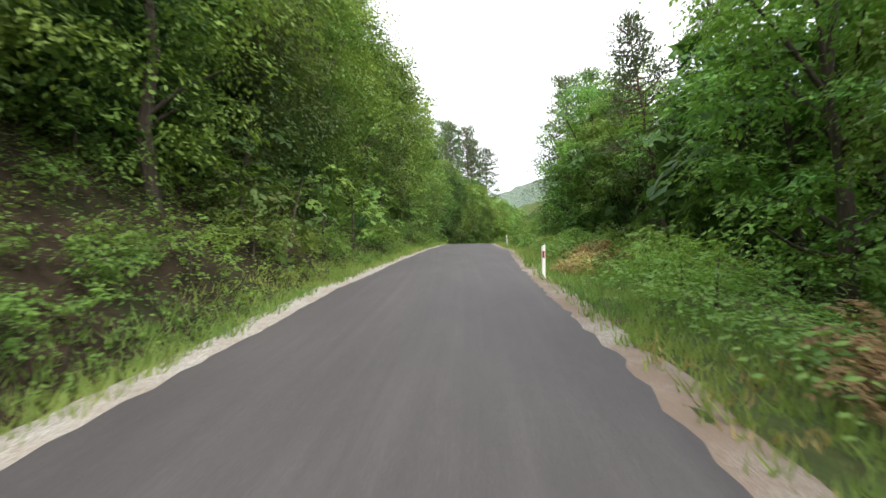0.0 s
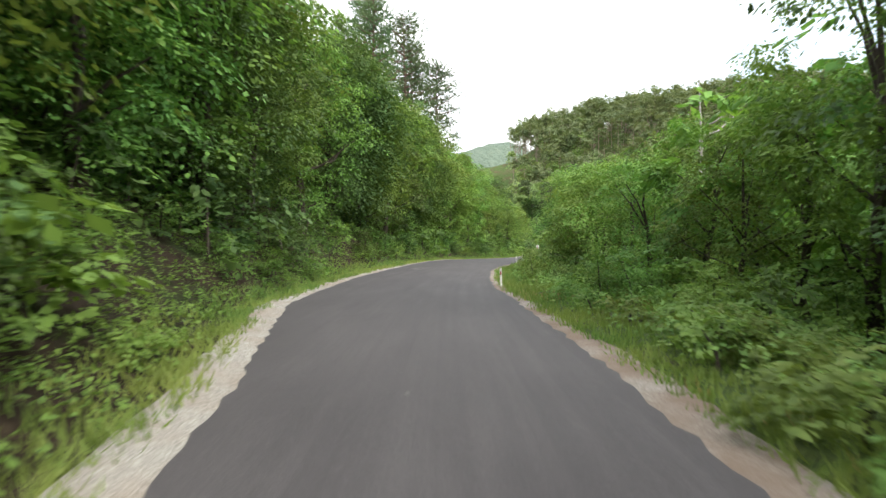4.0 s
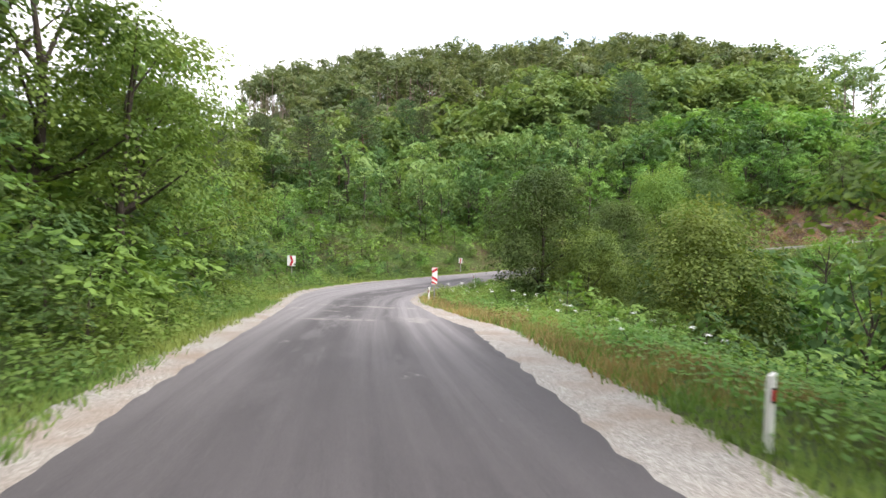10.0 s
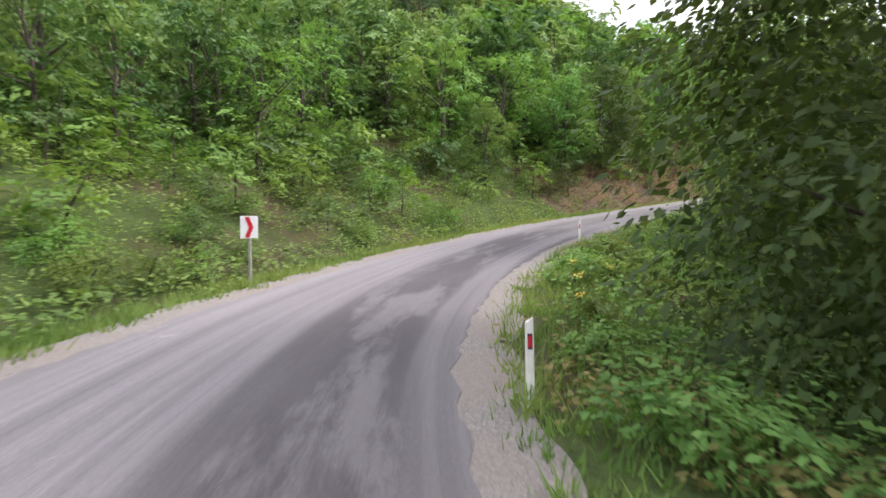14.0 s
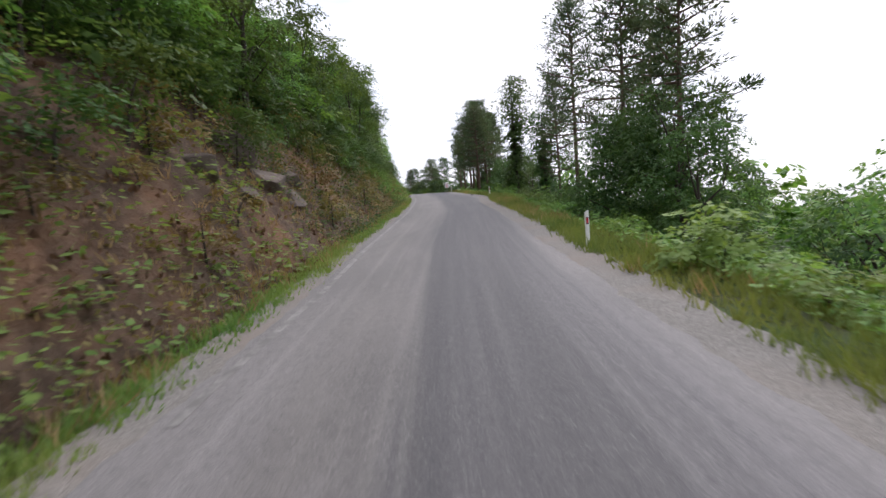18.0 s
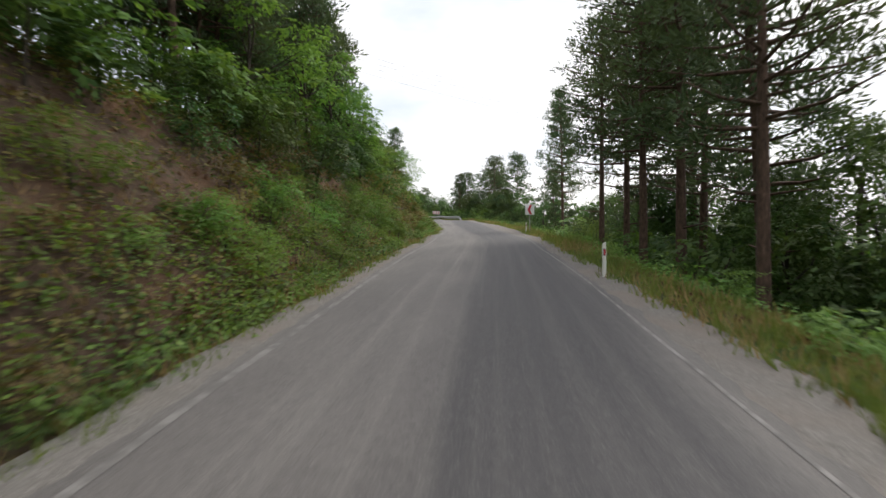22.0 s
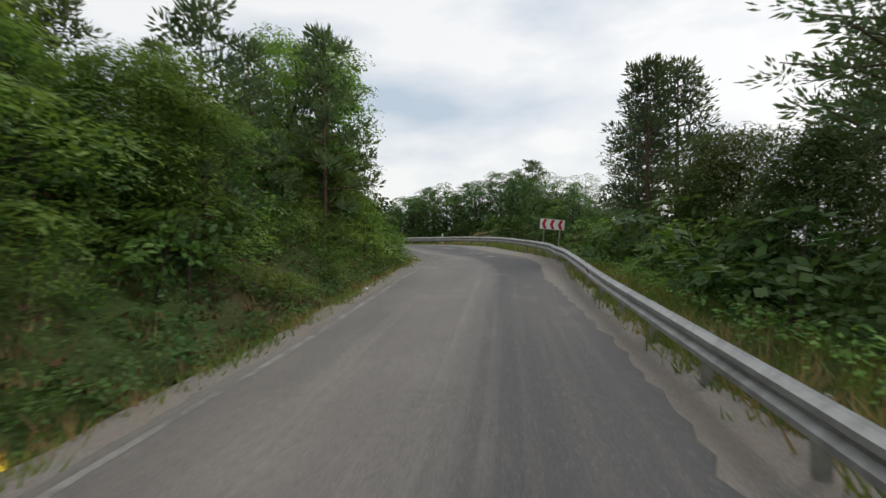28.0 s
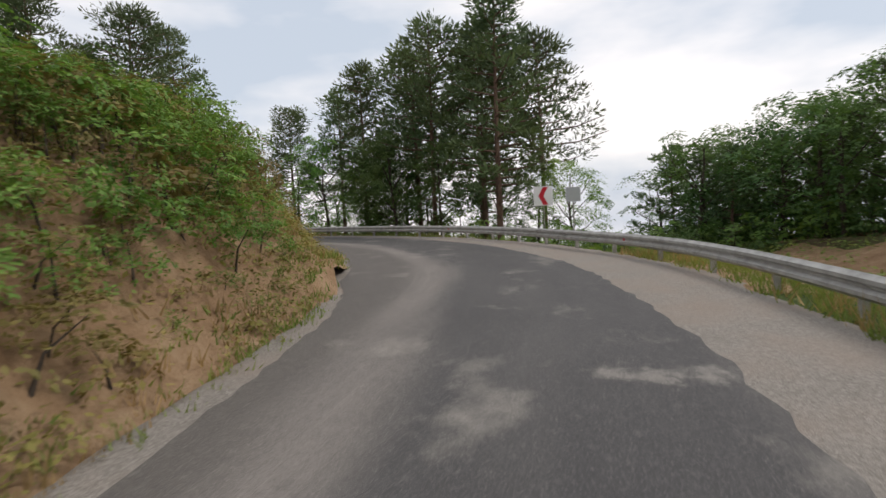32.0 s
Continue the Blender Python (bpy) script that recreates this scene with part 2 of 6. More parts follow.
inner = k.math("MULTIPLY", k.span(along, 339.0, 348.0), k.math("SUBTRACT", 1.0, k.span(bend, -1.5, -0.8)))
base = k.mix(k.math("MULTIPLY", inner, 0.75), base, (0.075, 0.068, 0.062))
chalk = k.noise(k.stretch(uv, (1.1, 0.22, 1), (3.1, 7.7, 0)), 1.0, 9, 0.68)
patch = k.math("MULTIPLY", k.ramp(chalk, (0.5, 0.0), (0.58, 1.0)), dusty)
lane = k.math("MULTIPLY", k.math("MAXIMUM", band(-2.5, 0.7, 0.8), k.math("MAXIMUM", k.math("MULTIPLY", band(0.35, 0.15, 0.4), 0.6), band(1.7, 0.4, 0.6))), dusty)
dustm = k.math("MINIMUM", k.math("MAXIMUM", k.math("MULTIPLY", patch, 0.32), k.math("MULTIPLY", k.math("MULTIPLY", lane, k.ramp(streak, (0.3, 0.45), (0.6, 1.0))), 0.72)), 0.85)
base = k.mix(dustm, base, (0.285, 0.265, 0.268))
smear = k.noise(k.stretch(uv, (0.75, 0.5, 1), (5.0, 1.0, 0)), 1.0, 7, 0.62)
base = k.mix(k.math("MULTIPLY", k.ramp(smear, (0.55, 0.0), (0.7, 0.6)), k.span(along, 318.0, 340.0)), base, (0.3, 0.28, 0.25))
base = k.mix(k.math("MULTIPLY", k.math("MULTIPLY", k.span(side, 0.9, 2.2), k.span(along, 335.0, 345.0)), k.ramp(streak, (0.35, 0.1), (0.65, 0.7))), base, (0.25, 0.225, 0.2))
# heaps and smears of pale dust: metres along, metres across, half length, half width
ragged = k.noise(k.stretch(uv, (2.2, 1.6, 1)), 1.0, 7, 0.7)
for sa, ua, la, wa in ((78.1, -3.01, 0.3, 0.3), (76.3, -2.81, 0.5, 0.3), (138.5, -0.2, 0.3, 1.5), (143.9, 0.2, 0.5, 2.2), (139.2, 1.65, 1.0, 0.5), (142.1, -2.3, 0.4, 0.4), (141.2, -1.0, 0.25, 0.35),
                       (344.2, 0.5, 0.6, 0.35), (352.3, 0.2, 0.9, 0.45), (352.2, 1.5, 0.8, 0.4), (355.6, 0.0, 0.3, 0.5), (360.5, 0.7, 0.25, 0.9), (349.2, 0.9, 0.35, 0.6)):
    off_a = k.math("DIVIDE", k.math("SUBTRACT", along, sa), la)
    off_u = k.math("DIVIDE", k.math("SUBTRACT", across, ua), wa)
    reach = k.math("ADD", k.math("ADD", k.math("MULTIPLY", off_a, off_a), k.math("MULTIPLY", off_u, off_u)), k.math("MULTIPLY_ADD", ragged, 8.0, -4.0))
    base = k.mix(k.math("MULTIPLY", k.math("SUBTRACT", 1.0, k.span(reach, -0.6, 1.2)), 0.5), base, (0.36, 0.335, 0.3))
track = k.math("MULTIPLY", k.math("MULTIPLY", k.span(side, -0.95, 0.15), k.math("SUBTRACT", 1.0, k.span(side, 0.9, 1.9))), k.math("MULTIPLY", old, k.math("SUBTRACT", 1.0, k.span(along, 326.0, 340.0))))
base = k.mix(k.math("MULTIPLY", track, k.ramp(streak, (0.36, 0.8), (0.64, 0.4))), base, (0.07, 0.066, 0.068))
spots = k.math("MULTIPLY", k.ramp(k.noise(k.stretch(uv, (0.9, 0.6, 1), (9.0, 2.0, 0)), 1.0, 9, 0.7), (0.66, 0.0), (0.71, 0.7)), k.math("MULTIPLY", k.span(along, 40.0, 60.0), k.math("SUBTRACT", 1.0, k.span(along, 185.0, 200.0))))
base = k.mix(spots, base, (0.44, 0.42, 0.38))
base = k.mix(k.ramp(grain, (0.34, 0.55), (0.52, 0.0)), base, (0.03, 0.03, 0.03))
base = k.mix(k.math("MULTIPLY", k.ramp(grain, (0.54, 0.0), (0.7, 0.7)), k.math("MULTIPLY_ADD", old, 0.75, 0.25)), base, (0.36, 0.34, 0.32))
speck = k.noise(k.stretch(uv, (1.0, 0.55, 1)), 13.0, 5, 0.8)
base = k.mix(k.math("MULTIPLY", k.ramp(speck, (0.34, 0.4), (0.5, 0.0)), k.math("MULTIPLY_ADD", old, 0.4, 0.3)), base, (0.045, 0.043, 0.042))
base = k.mix(k.math("MULTIPLY", k.ramp(speck, (0.56, 0.0), (0.72, 0.4)), k.math("MULTIPLY_ADD", old, 0.45, 0.2)), base, (0.33, 0.31, 0.29))
ASPHALT = k.colour(base).bump(grain, 0.5, 0.008).m

k = Nodes("pale_gravel", 0.95, 0.2)
p = k.place()
vor = k.n.new("ShaderNodeTexVoronoi"); vor.inputs["Scale"].default_value = 60.0
k.l.new(p, vor.inputs["Vector"])
big = k.noise(p, 0.8, 5)
c = k.ramp(vor.outputs["Color"], (0.1, (0.19, 0.175, 0.155)), (0.5, (0.345, 0.32, 0.29)), (0.9, (0.53, 0.5, 0.46)))
c = k.mix(k.ramp(big, (0.42, 0.0), (0.7, 0.75)), c, (0.27, 0.2, 0.15))
c = k.mix(k.math("MULTIPLY", k.span(k.split(k.at("UV"))[1], 138.0, 162.0), 0.6), c, k.ramp(big, (0.35, (0.13, 0.118, 0.105)), (0.65, (0.2, 0.182, 0.165))))
gu = k.split(k.at("UV"))
mud = k.math("MULTIPLY", k.math("MULTIPLY", k.span(gu[0], 0.0, 1.0), k.math("SUBTRACT", 1.0, k.span(gu[1], 96.0, 125.0))), k.ramp(big, (0.3, 0.25), (0.6, 0.85)))
c = k.mix(mud, c, (0.2, 0.145, 0.11))
GRAVEL = k.colour(c).bump(vor.outputs["Distance"], 0.6, 0.02).m

k = Nodes("worn_white_line", 0.75, 0.3)
p = k.place()
wear = k.noise(p, 3.0, 7, 0.75)
LINE = k.colour(k.ramp(wear, (0.42, (0.16, 0.15, 0.14)), (0.6, (0.27, 0.255, 0.238)), (0.82, (0.42, 0.4, 0.375)))).bump(wear, 0.2, 0.005).m

k = Nodes("forest_soil", 0.95, 0.2)
p = k.place()
n1, n2, n3 = k.noise(p, 0.35, 5), k.noise(p, 2.6, 6, 0.7), k.noise(p, 14.0, 5, 0.7)
c = k.ramp(n2, (0.25, (0.045, 0.03, 0.018)), (0.55, (0.1, 0.068, 0.042)), (0.8, (0.17, 0.12, 0.08)))
c = k.mix(k.ramp(n1, (0.34, 0.1), (0.52, 0.9)), c, k.ramp(n3, (0.3, (0.035, 0.06, 0.016)), (0.7, (0.08, 0.13, 0.03))))
SOIL = k.colour(c).bump(n3, 0.9, 0.08).m

# brown leaf litter, its colour darkened to carry the shade under the trees
k = Nodes("shaded_leaf_litter", 0.95, 0.15)
p = k.place()
n1, n2, n3 = k.noise(p, 0.5, 5), k.noise(p, 3.2, 6, 0.7), k.noise(p, 16.0, 5, 0.7)
c = k.ramp(n2, (0.28, (0.018, 0.013, 0.009)), (0.55, (0.045, 0.032, 0.021)), (0.8, (0.09, 0.065, 0.042)))
c = k.mix(k.ramp(n1, (0.5, 0.0), (0.68, 0.7)), c, k.ramp(n3, (0.3, (0.02, 0.036, 0.011)), (0.7, (0.05, 0.085, 0.022))))
SHADED_FLOOR = k.colour(c).bump(n3, 0.9, 0.08).m

k = Nodes("bare_earth_bank", 0.95, 0.2)
p = k.place()
n1, n2, n3 = k.noise(p, 0.5, 5), k.noise(k.stretch(p, (1, 1, 0.5)), 2.0, 7, 0.7), k.noise(p, 11.0, 6, 0.7)
c = k.ramp(n2, (0.25, (0.04, 0.027, 0.019)), (0.5, (0.095, 0.063, 0.044)), (0.78, (0.19, 0.135, 0.095)))
c = k.mix(k.ramp(n1, (0.48, 0.0), (0.7, 0.55)), c, (0.24, 0.12, 0.06))
c = k.mix(k.ramp(n3, (0.55, 0.0), (0.75, 0.35)), c, (0.3, 0.24, 0.18))
EARTH = k.colour(c).bump(k.mix(0.5, n2, n3), 1.0, 0.15).m

k = Nodes("sandy_earth_bank", 0.95, 0.2)
p = k.place()
n1, n2, n3 = k.noise(p, 0.5, 5), k.noise(k.stretch(p, (1, 1, 0.5)), 2.0, 7, 0.7), k.noise(p, 11.0, 6, 0.7)
c = k.ramp(n2, (0.25, (0.16, 0.095, 0.05)), (0.5, (0.3, 0.2, 0.12)), (0.78, (0.42, 0.31, 0.2)))
c = k.mix(k.ramp(n1, (0.48, 0.0), (0.7, 0.5)), c, (0.2, 0.11, 0.06))
SAND = k.colour(c).bump(k.mix(0.5, n2, n3), 1.0, 0.15).m

k = Nodes("grey_rock", 0.85, 0.3)
p = k.place()
n2, n3 = k.noise(k.stretch(p, (1, 1, 2.5)), 1.4, 7, 0.7), k.noise(p, 9.0, 5)
ROCK = k.colour(k.ramp(n2, (0.25, (0.055, 0.043, 0.036)), (0.55, (0.14, 0.108, 0.088)), (0.8, (0.25, 0.21, 0.18)))).bump(k.mix(0.4, n2, n3), 1.0, 0.1).m

k = Nodes("galvanised_steel", 0.55, 0.5, 0.5)
g = k.noise(k.place(), 3.0, 6, 0.7)
STEEL = k.colour(k.ramp(g, (0.25, (0.2, 0.2, 0.185)), (0.55, (0.4, 0.4, 0.385)), (0.85, (0.55, 0.55, 0.53)))).m
k = Nodes("dusty_steel_post", 0.6, 0.4, 0.4)
g = k.noise(k.place(), 6.0, 5)
STEEL_POST = k.colour(k.ramp(g, (0.3, (0.2, 0.19, 0.17)), (0.7, (0.42, 0.41, 0.38)))).m


def paint(name, c, rough=0.5, dirt=0.35):
    k = Nodes(name, rough, 0.4)
    g = k.noise(k.place(), 5.0, 6, 0.7)
    return k.colour(k.mix(k.ramp(g, (0.5, 0.0), (0.85, dirt)), c, (c[0] * 0.45, c[1] * 0.43, c[2] * 0.38))).m


WHITE = paint("white_plastic", (0.78, 0.77, 0.72))
RED = paint("red_reflective_paint", (0.55, 0.015, 0.03), 0.4, 0.2)
BLACK = paint("black_plastic", (0.02, 0.02, 0.022))
SIGN_WHITE = paint("white_sign_face", (0.8, 0.8, 0.79), 0.4, 0.15)
SIGN_BACK = paint("grey_sign_back", (0.36, 0.38, 0.38), 0.5)
CABLE = paint("black_cable", (0.03, 0.03, 0.03))

# ---- the road's line: x, y, z of the right lane's wheel track ----
ROAD = [(-0.90, -23.3, -2.07), (0.00, -0.3, 0.08), (0.60, 11.1, 1.20), (0.80, 22.1, 2.10), (0.80, 33.5, 2.79), (2.06, 45.6, 3.48), (3.65, 58.4, 3.48),
        (5.85, 71.2, 3.16), (9.25, 84.6, 2.88), (13.65, 97.5, 2.50), (18.25, 109.1, 2.21), (22.55, 119.5, 1.92), (26.55, 128.7, 1.68), (30.45, 136.6, 1.34),
        (34.35, 143.4, 1.09), (40.05, 148.8, 1.01), (46.95, 152.3, 1.25), (55.25, 153.7, 1.77), (63.95, 153.1, 2.54), (72.95, 149.7, 3.53)]
ROAD += [(83.15, 144.5, 4.67), (95.85, 137.6, 6.01), (109.95, 130.6, 7.41), (124.25, 124.4, 8.67), (136.95, 118.3, 9.75), (148.65, 112.8, 10.40),
         (160.15, 108.5, 10.95), (171.05, 105.0, 11.84), (181.05, 101.6, 12.56), (190.85, 98.9, 12.97), (200.75, 96.5, 13.37), (209.45, 94.7, 13.88),
         (217.55, 94.8, 14.17), (224.75, 95.6, 14.49), (234.75, 99.2, 14.65), (240.25, 103.4, 14.70), (244.75, 109.0, 14.75), (247.75, 116.0, 14.80),
         (249.25, 125.0, 14.85), (249.25, 138.0, 14.90), (246.75, 152.0, 15.00)]


def curve_through(points, n):
    p = np.array([2 * np.array(points[0]) - np.array(points[1]), *points, 2 * np.array(points[-1]) - np.array(points[-2])])
    t = np.linspace(0, 1, n, endpoint=False)[:, None]
    runs = [0.5 * (2 * p[i + 1] + (p[i + 2] - p[i]) * t + (2 * p[i] - 5 * p[i + 1] + 4 * p[i + 2] - p[i + 3]) * t ** 2
                   + (3 * p[i + 1] - p[i] - 3 * p[i + 2] + p[i + 3]) * t ** 3) for i in range(len(points) - 1)]
    return np.vstack([*runs, p[-2:-1]])


fine = curve_through(ROAD, 40)
run = np.r_[0, np.cumsum(np.hypot(*np.diff(fine[:, :2], axis=0).T))]
run -= run[40]
way = np.gradient(fine[:, :2], axis=0)
way /= np.hypot(*way.T)[:, None]
S0, S1 = run[0], run[-1]


def line_at(s):
    """Point of the road's line, its direction and its right-hand normal, at s metres along."""
    p = np.stack([np.interp(s, run, fine[:, i]) for i in range(3)], -1)
    d = np.stack([np.interp(s, run, way[:, i]) for i in range(2)], -1)
    d /= np.linalg.norm(d, axis=-1, keepdims=True)
    return p, d, np.stack([d[..., 1], -d[..., 0]], -1)


def spot(s, u):
    p, d, n = line_at(np.asarray(s, float))
    q = p.copy()
    q[..., :2] += n * np.asarray(u, float)[..., None]
    return q


def heading(s):
    d = line_at(float(s))[1]
    return math.degrees(math.atan2(-d[0], d[1]))


LEFT_S = [-25, 5, 12, 20, 28, 36, 46, 52, 58, 66, 80, 93, 104, 116, 124, 137, 145, 151, 157, 164, 175, 191, 200, 222, 253, 281, 292, 298, 320, 336, 344, 353, 358, 363, 368, 385, 430]
LEFT_U = [-3.4, -3.35, -3.2, -2.6, -1.95, -1.65, -1.75, -2.55, -3.88, -4.1, -4.36, -4.63, -4.1, -2.98, -2.59, -2.89, -3.42, -4.07, -4.38, -3.64, -3.01, -2.49, -2.25, -2.55, -2.8, -3.1, -2.15, -2.1, -3.3, -3.35, -2.6, -2.8, -3.15, -3.85, -4.8, -4.2, -4.0]
RIGHT_S = [-25, 5, 12, 20, 28, 36, 46, 52, 58, 66, 80, 93, 104, 116, 124, 137, 145, 151, 157, 164, 175, 191, 200, 222, 232, 253, 268, 281, 291, 298, 306, 320, 336, 344, 353, 360, 368, 385, 430]
RIGHT_U = [2.0, 1.85, 1.7, 2.1, 2.95, 3.0, 2.3, 2.4, 2.22, 1.75, 1.6, 1.77, 2.11, 2.65, 3.12, 4.0, 2.76, 1.79, 1.14, 1.03, 1.23, 2.76, 2.7, 2.4, 3.0, 2.7, 2.2, 2.75, 3.5, 3.2, 2.2, 2.0, 1.75, 2.8, 3.1, 3.0, 2.8, 2.5, 2.5]
BANKED_S, BANKED = [-30, 42, 60, 70, 96, 112, 122, 134, 150, 164, 176, 192, 430], [0, 0, 0.045, 0.065, 0.065, 0.02, 0, 0.015, 0.045, 0.045, 0.03, 0, 0]
GL_S, GL_W = [-25, 60, 100, 116, 137, 150, 190, 340, 350, 430], [0.36, 0.42, 0.3, 0.4, 0.6, 0.55, 0.3, 0.3, 0.25, 0.2]
GR_S, GR_W = [-25, 18, 40, 62, 95, 118, 138, 150, 190, 232, 253, 268, 281, 291, 300, 330, 345, 353, 360, 368, 385, 430], [0.3, 0.3, 0.5, 0.3, 0.5, 0.95, 1.1, 0.5, 0.5, 0.85, 0.6, 0.4, 0.75, 1.3, 0.95, 0.5, 1.1, 1.5, 1.7, 2.1, 1.5, 1.0]


def wave(s, seed, size=1.0):
    s = np.asarray(s, float)
    return size * (np.sin(s * 0.9 + seed) * 0.4 + np.sin(s * 2.3 + seed * 2.1) * 0.3 + np.sin(s * 5.1 + seed * 3.7) * 0.2 + np.sin(s * 0.31 + seed * 1.3) * 0.4)


def tilt(s, u):
    """Height that the road's banking adds at u metres to the right of its line."""
    return -np.interp(s, BANKED_S, BANKED) * u


def edge_l(s): return np.interp(s, LEFT_S, LEFT_U) + wave(s, 1.0, 0.07)
def edge_r(s): return np.interp(s, RIGHT_S, RIGHT_U) + wave(s, 4.0, 0.09)
def tar_l(s): return np.interp(s, LEFT_S, LEFT_U) + np.interp(s, GL_S, GL_W) + wave(s, 7.0, 0.05) + 0.03 * np.sin(np.asarray(s) * 9.1 + 3 * np.sin(np.asarray(s) * 0.7))
def tar_r(s): return np.interp(s, RIGHT_S, RIGHT_U) - np.interp(s, GR_S, GR_W) + wave(s, 9.0, 0.07) + 0.04 * np.sin(np.asarray(s) * 7.7 + 3 * np.sin(np.asarray(s) * 0.6))


# ---- the lie of the land beside the road ----
KNOT = [-30, 60, 130, 152, 170, 185, 198, 230, 290, 312, 338, 350, 366, 385, 430]
BANK_SLOPE = [0.9, 0.9, 0.8, 0.45, 0.55, 0.6, 1.4, 1.3, 1.2, 0.9, 0.9, 1.3, 1.6, 1.0, 0.6]
BANK_HIGH = [3.5, 3.5, 3, 2, 2.2, 2.5, 3.6, 3.6, 3.6, 2.5, 2.6, 3.4, 3.0, 2.5, 2]
HILL_SLOPE = [0.4, 0.4, 0.25, 0.18, 0.28, 0.46, 0.44, 0.34, 0.26, 0.2, 0.15, 0.08, 0.0, -0.1, -0.1]
HILL_HIGH = [16, 15, 7, 8, 25, 64, 62, 42, 16, 9, 6, 5, 4, 1, 1]
LEFT_FLAT = [0.9, 0.9, 1.2, 4.2, 1.4, 1.0, 0.9, 0.9, 0.9, 0.9, 0.9, 0.7, 0.5, 0.9, 2]
VERGE = [2.5, 2.4, 3.0, 3.0, 1.6, 0.8, 1.0, 1.2, 1.4, 1.3, 2.5, 5.0, 5.5, 4.0, 4.0]
FALL = [-0.1, -0.3, -0.35, -0.35, -0.5, -0.65, -0.55, -0.6, -0.6, -0.55, -0.3, 0.4, 0.7, -0.3, -0.5]
FLOOR = [-4, -7, -9, -9, -11, -13, -16, -18, -18, -16, -8, 1.0, 2.3, -6, -14]
post_s = np.arange(S0, S1, 2.0)
post_p, post_d, post_n = line_at(post_s)
post_b = np.interp(post_s, BANKED_S, BANKED)[None]
post_v = [np.interp(post_s, KNOT, v) for v in (BANK_SLOPE, BANK_HIGH, HILL_SLOPE, HILL_HIGH, VERGE, FALL, FLOOR, LEFT_FLAT)]
post_l, post_r = np.interp(post_s, LEFT_S, LEFT_U), np.interp(post_s, RIGHT_S, RIGHT_U)


def lumps(x, y):
    return (np.sin(x * 0.9 + 1.3 * np.sin(y * 0.4)) * np.sin(y * 0.8 + 1.1 * np.sin(x * 0.33)) * 0.5 + np.sin(x * 2.3 + y * 1.1) * np.sin(y * 2.7 - x * 0.7) * 0.25
            + np.sin(x * 0.21 + 2) * np.sin(y * 0.17 + 1) * 1.6)


def land(x, y):
    """Height of the ground at x, y, and the distance to the nearest edge of the road (negative on it)."""
    x, y = np.asarray(x, float).ravel(), np.asarray(y, float).ravel()
    z, gap = np.empty(len(x)), np.empty(len(x))
    bs, bh, hs, hh, vg, fs, fl, lf = (v[None] for v in post_v)
    for i in range(0, len(x), 4000):
        dx, dy = x[i:i + 4000, None] - post_p[None, :, 0], y[i:i + 4000, None] - post_p[None, :, 1]
        d2 = dx * dx + dy * dy + 0.3
        u = dx * post_n[None, :, 0] + dy * post_n[None, :, 1]
        u = np.sign(u) * np.maximum(np.abs(u), np.sqrt(d2) * 0.9 - 2.0)
        w = d2 ** -4
        v = np.maximum(post_l[None] - u, 0)
        ditch = -0.12 * np.clip(v / 0.5, 0, 1)
        rise = np.minimum(np.maximum(v - lf, 0) * bs, bh)
        after = np.maximum(v - lf - bh / bs, 0) * hs
        hill = ditch + rise + np.where(hs >= 0, np.minimum(after, np.maximum(hh - bh, 0)), np.maximum(after, hh - bh))
        q = np.maximum(u - post_r[None], 0)
        drop = np.maximum(q - vg, 0) * fs
        low = -0.06 * np.minimum(q, vg) + np.where(fs < 0, np.maximum(drop, fl), np.minimum(drop, fl))
        h = post_p[None, :, 2] - post_b * np.clip(u, post_l[None], post_r[None]) + np.where(u < post_l[None], hill, np.where(u > post_r[None], low, 0.0))
        w /= w.sum(1, keepdims=True)
        near = np.argmin(d2, 1)
        un = np.take_along_axis(u, near[:, None], 1)[:, 0]
        gap[i:i + 4000] = np.maximum(post_l[near] - un, un - post_r[near])
        z[i:i + 4000] = (h * w).sum(1)
    far_off = np.clip((gap - 12) / 40, 0, 1)
    z = z + far_off * (7 * np.exp(-((x - 92) ** 2 + (y - 296) ** 2) / (2 * 40 ** 2)) + 9 * np.exp(-((x - 188) ** 2 + (y - 212) ** 2) / (2 * 38 ** 2)) + 4 * np.exp(-((x - 112) ** 2 + (y - 246) ** 2) / (2 * 42 ** 2)) - 20 * np.exp(-((x - 34) ** 2 + (y - 232) ** 2) / (2 * 34 ** 2)))
    return z + lumps(x, y) * np.clip((gap - 0.5) / 8.0, 0, 1) * 0.55, gap


def ground_z(x, y): return float(land([x], [y])[0][0])


# ---- meshes ----
def mesh_ob(name, verts, faces, material, parent=None, label="", smooth=False, uv=None):
    me = bpy.data.meshes.new(name)
    if isinstance(faces, np.ndarray):
        n, k = faces.shape
        me.vertices.add(len(verts)), me.loops.add(n * k), me.polygons.add(n)
        me.vertices.foreach_set("co", np.asarray(verts, np.float32).ravel())
        me.loops.foreach_set("vertex_index", faces.astype(np.int32).ravel())
        me.polygons.foreach_set("loop_start", np.arange(0, n * k, k, dtype=np.int32))
        me.update(calc_edges=True)
    else:
        me.from_pydata(np.asarray(verts).tolist(), [], faces)
    if uv is not None:
        layer = me.uv_layers.new(name="uv")
        idx = np.empty(len(me.loops), int)
        me.loops.foreach_get("vertex_index", idx)
        layer.data.foreach_set("uv", np.asarray(uv, float)[idx].ravel())
    for m in material if isinstance(material, (list, tuple)) else [material]:
        me.materials.append(m)
    if smooth:
        me.polygons.foreach_set("use_smooth", [True] * len(me.polygons))
    ob = new(name, me)
    if parent is not None:
        ob.parent = parent
    if label:
        ob["label"] = label
    return ob


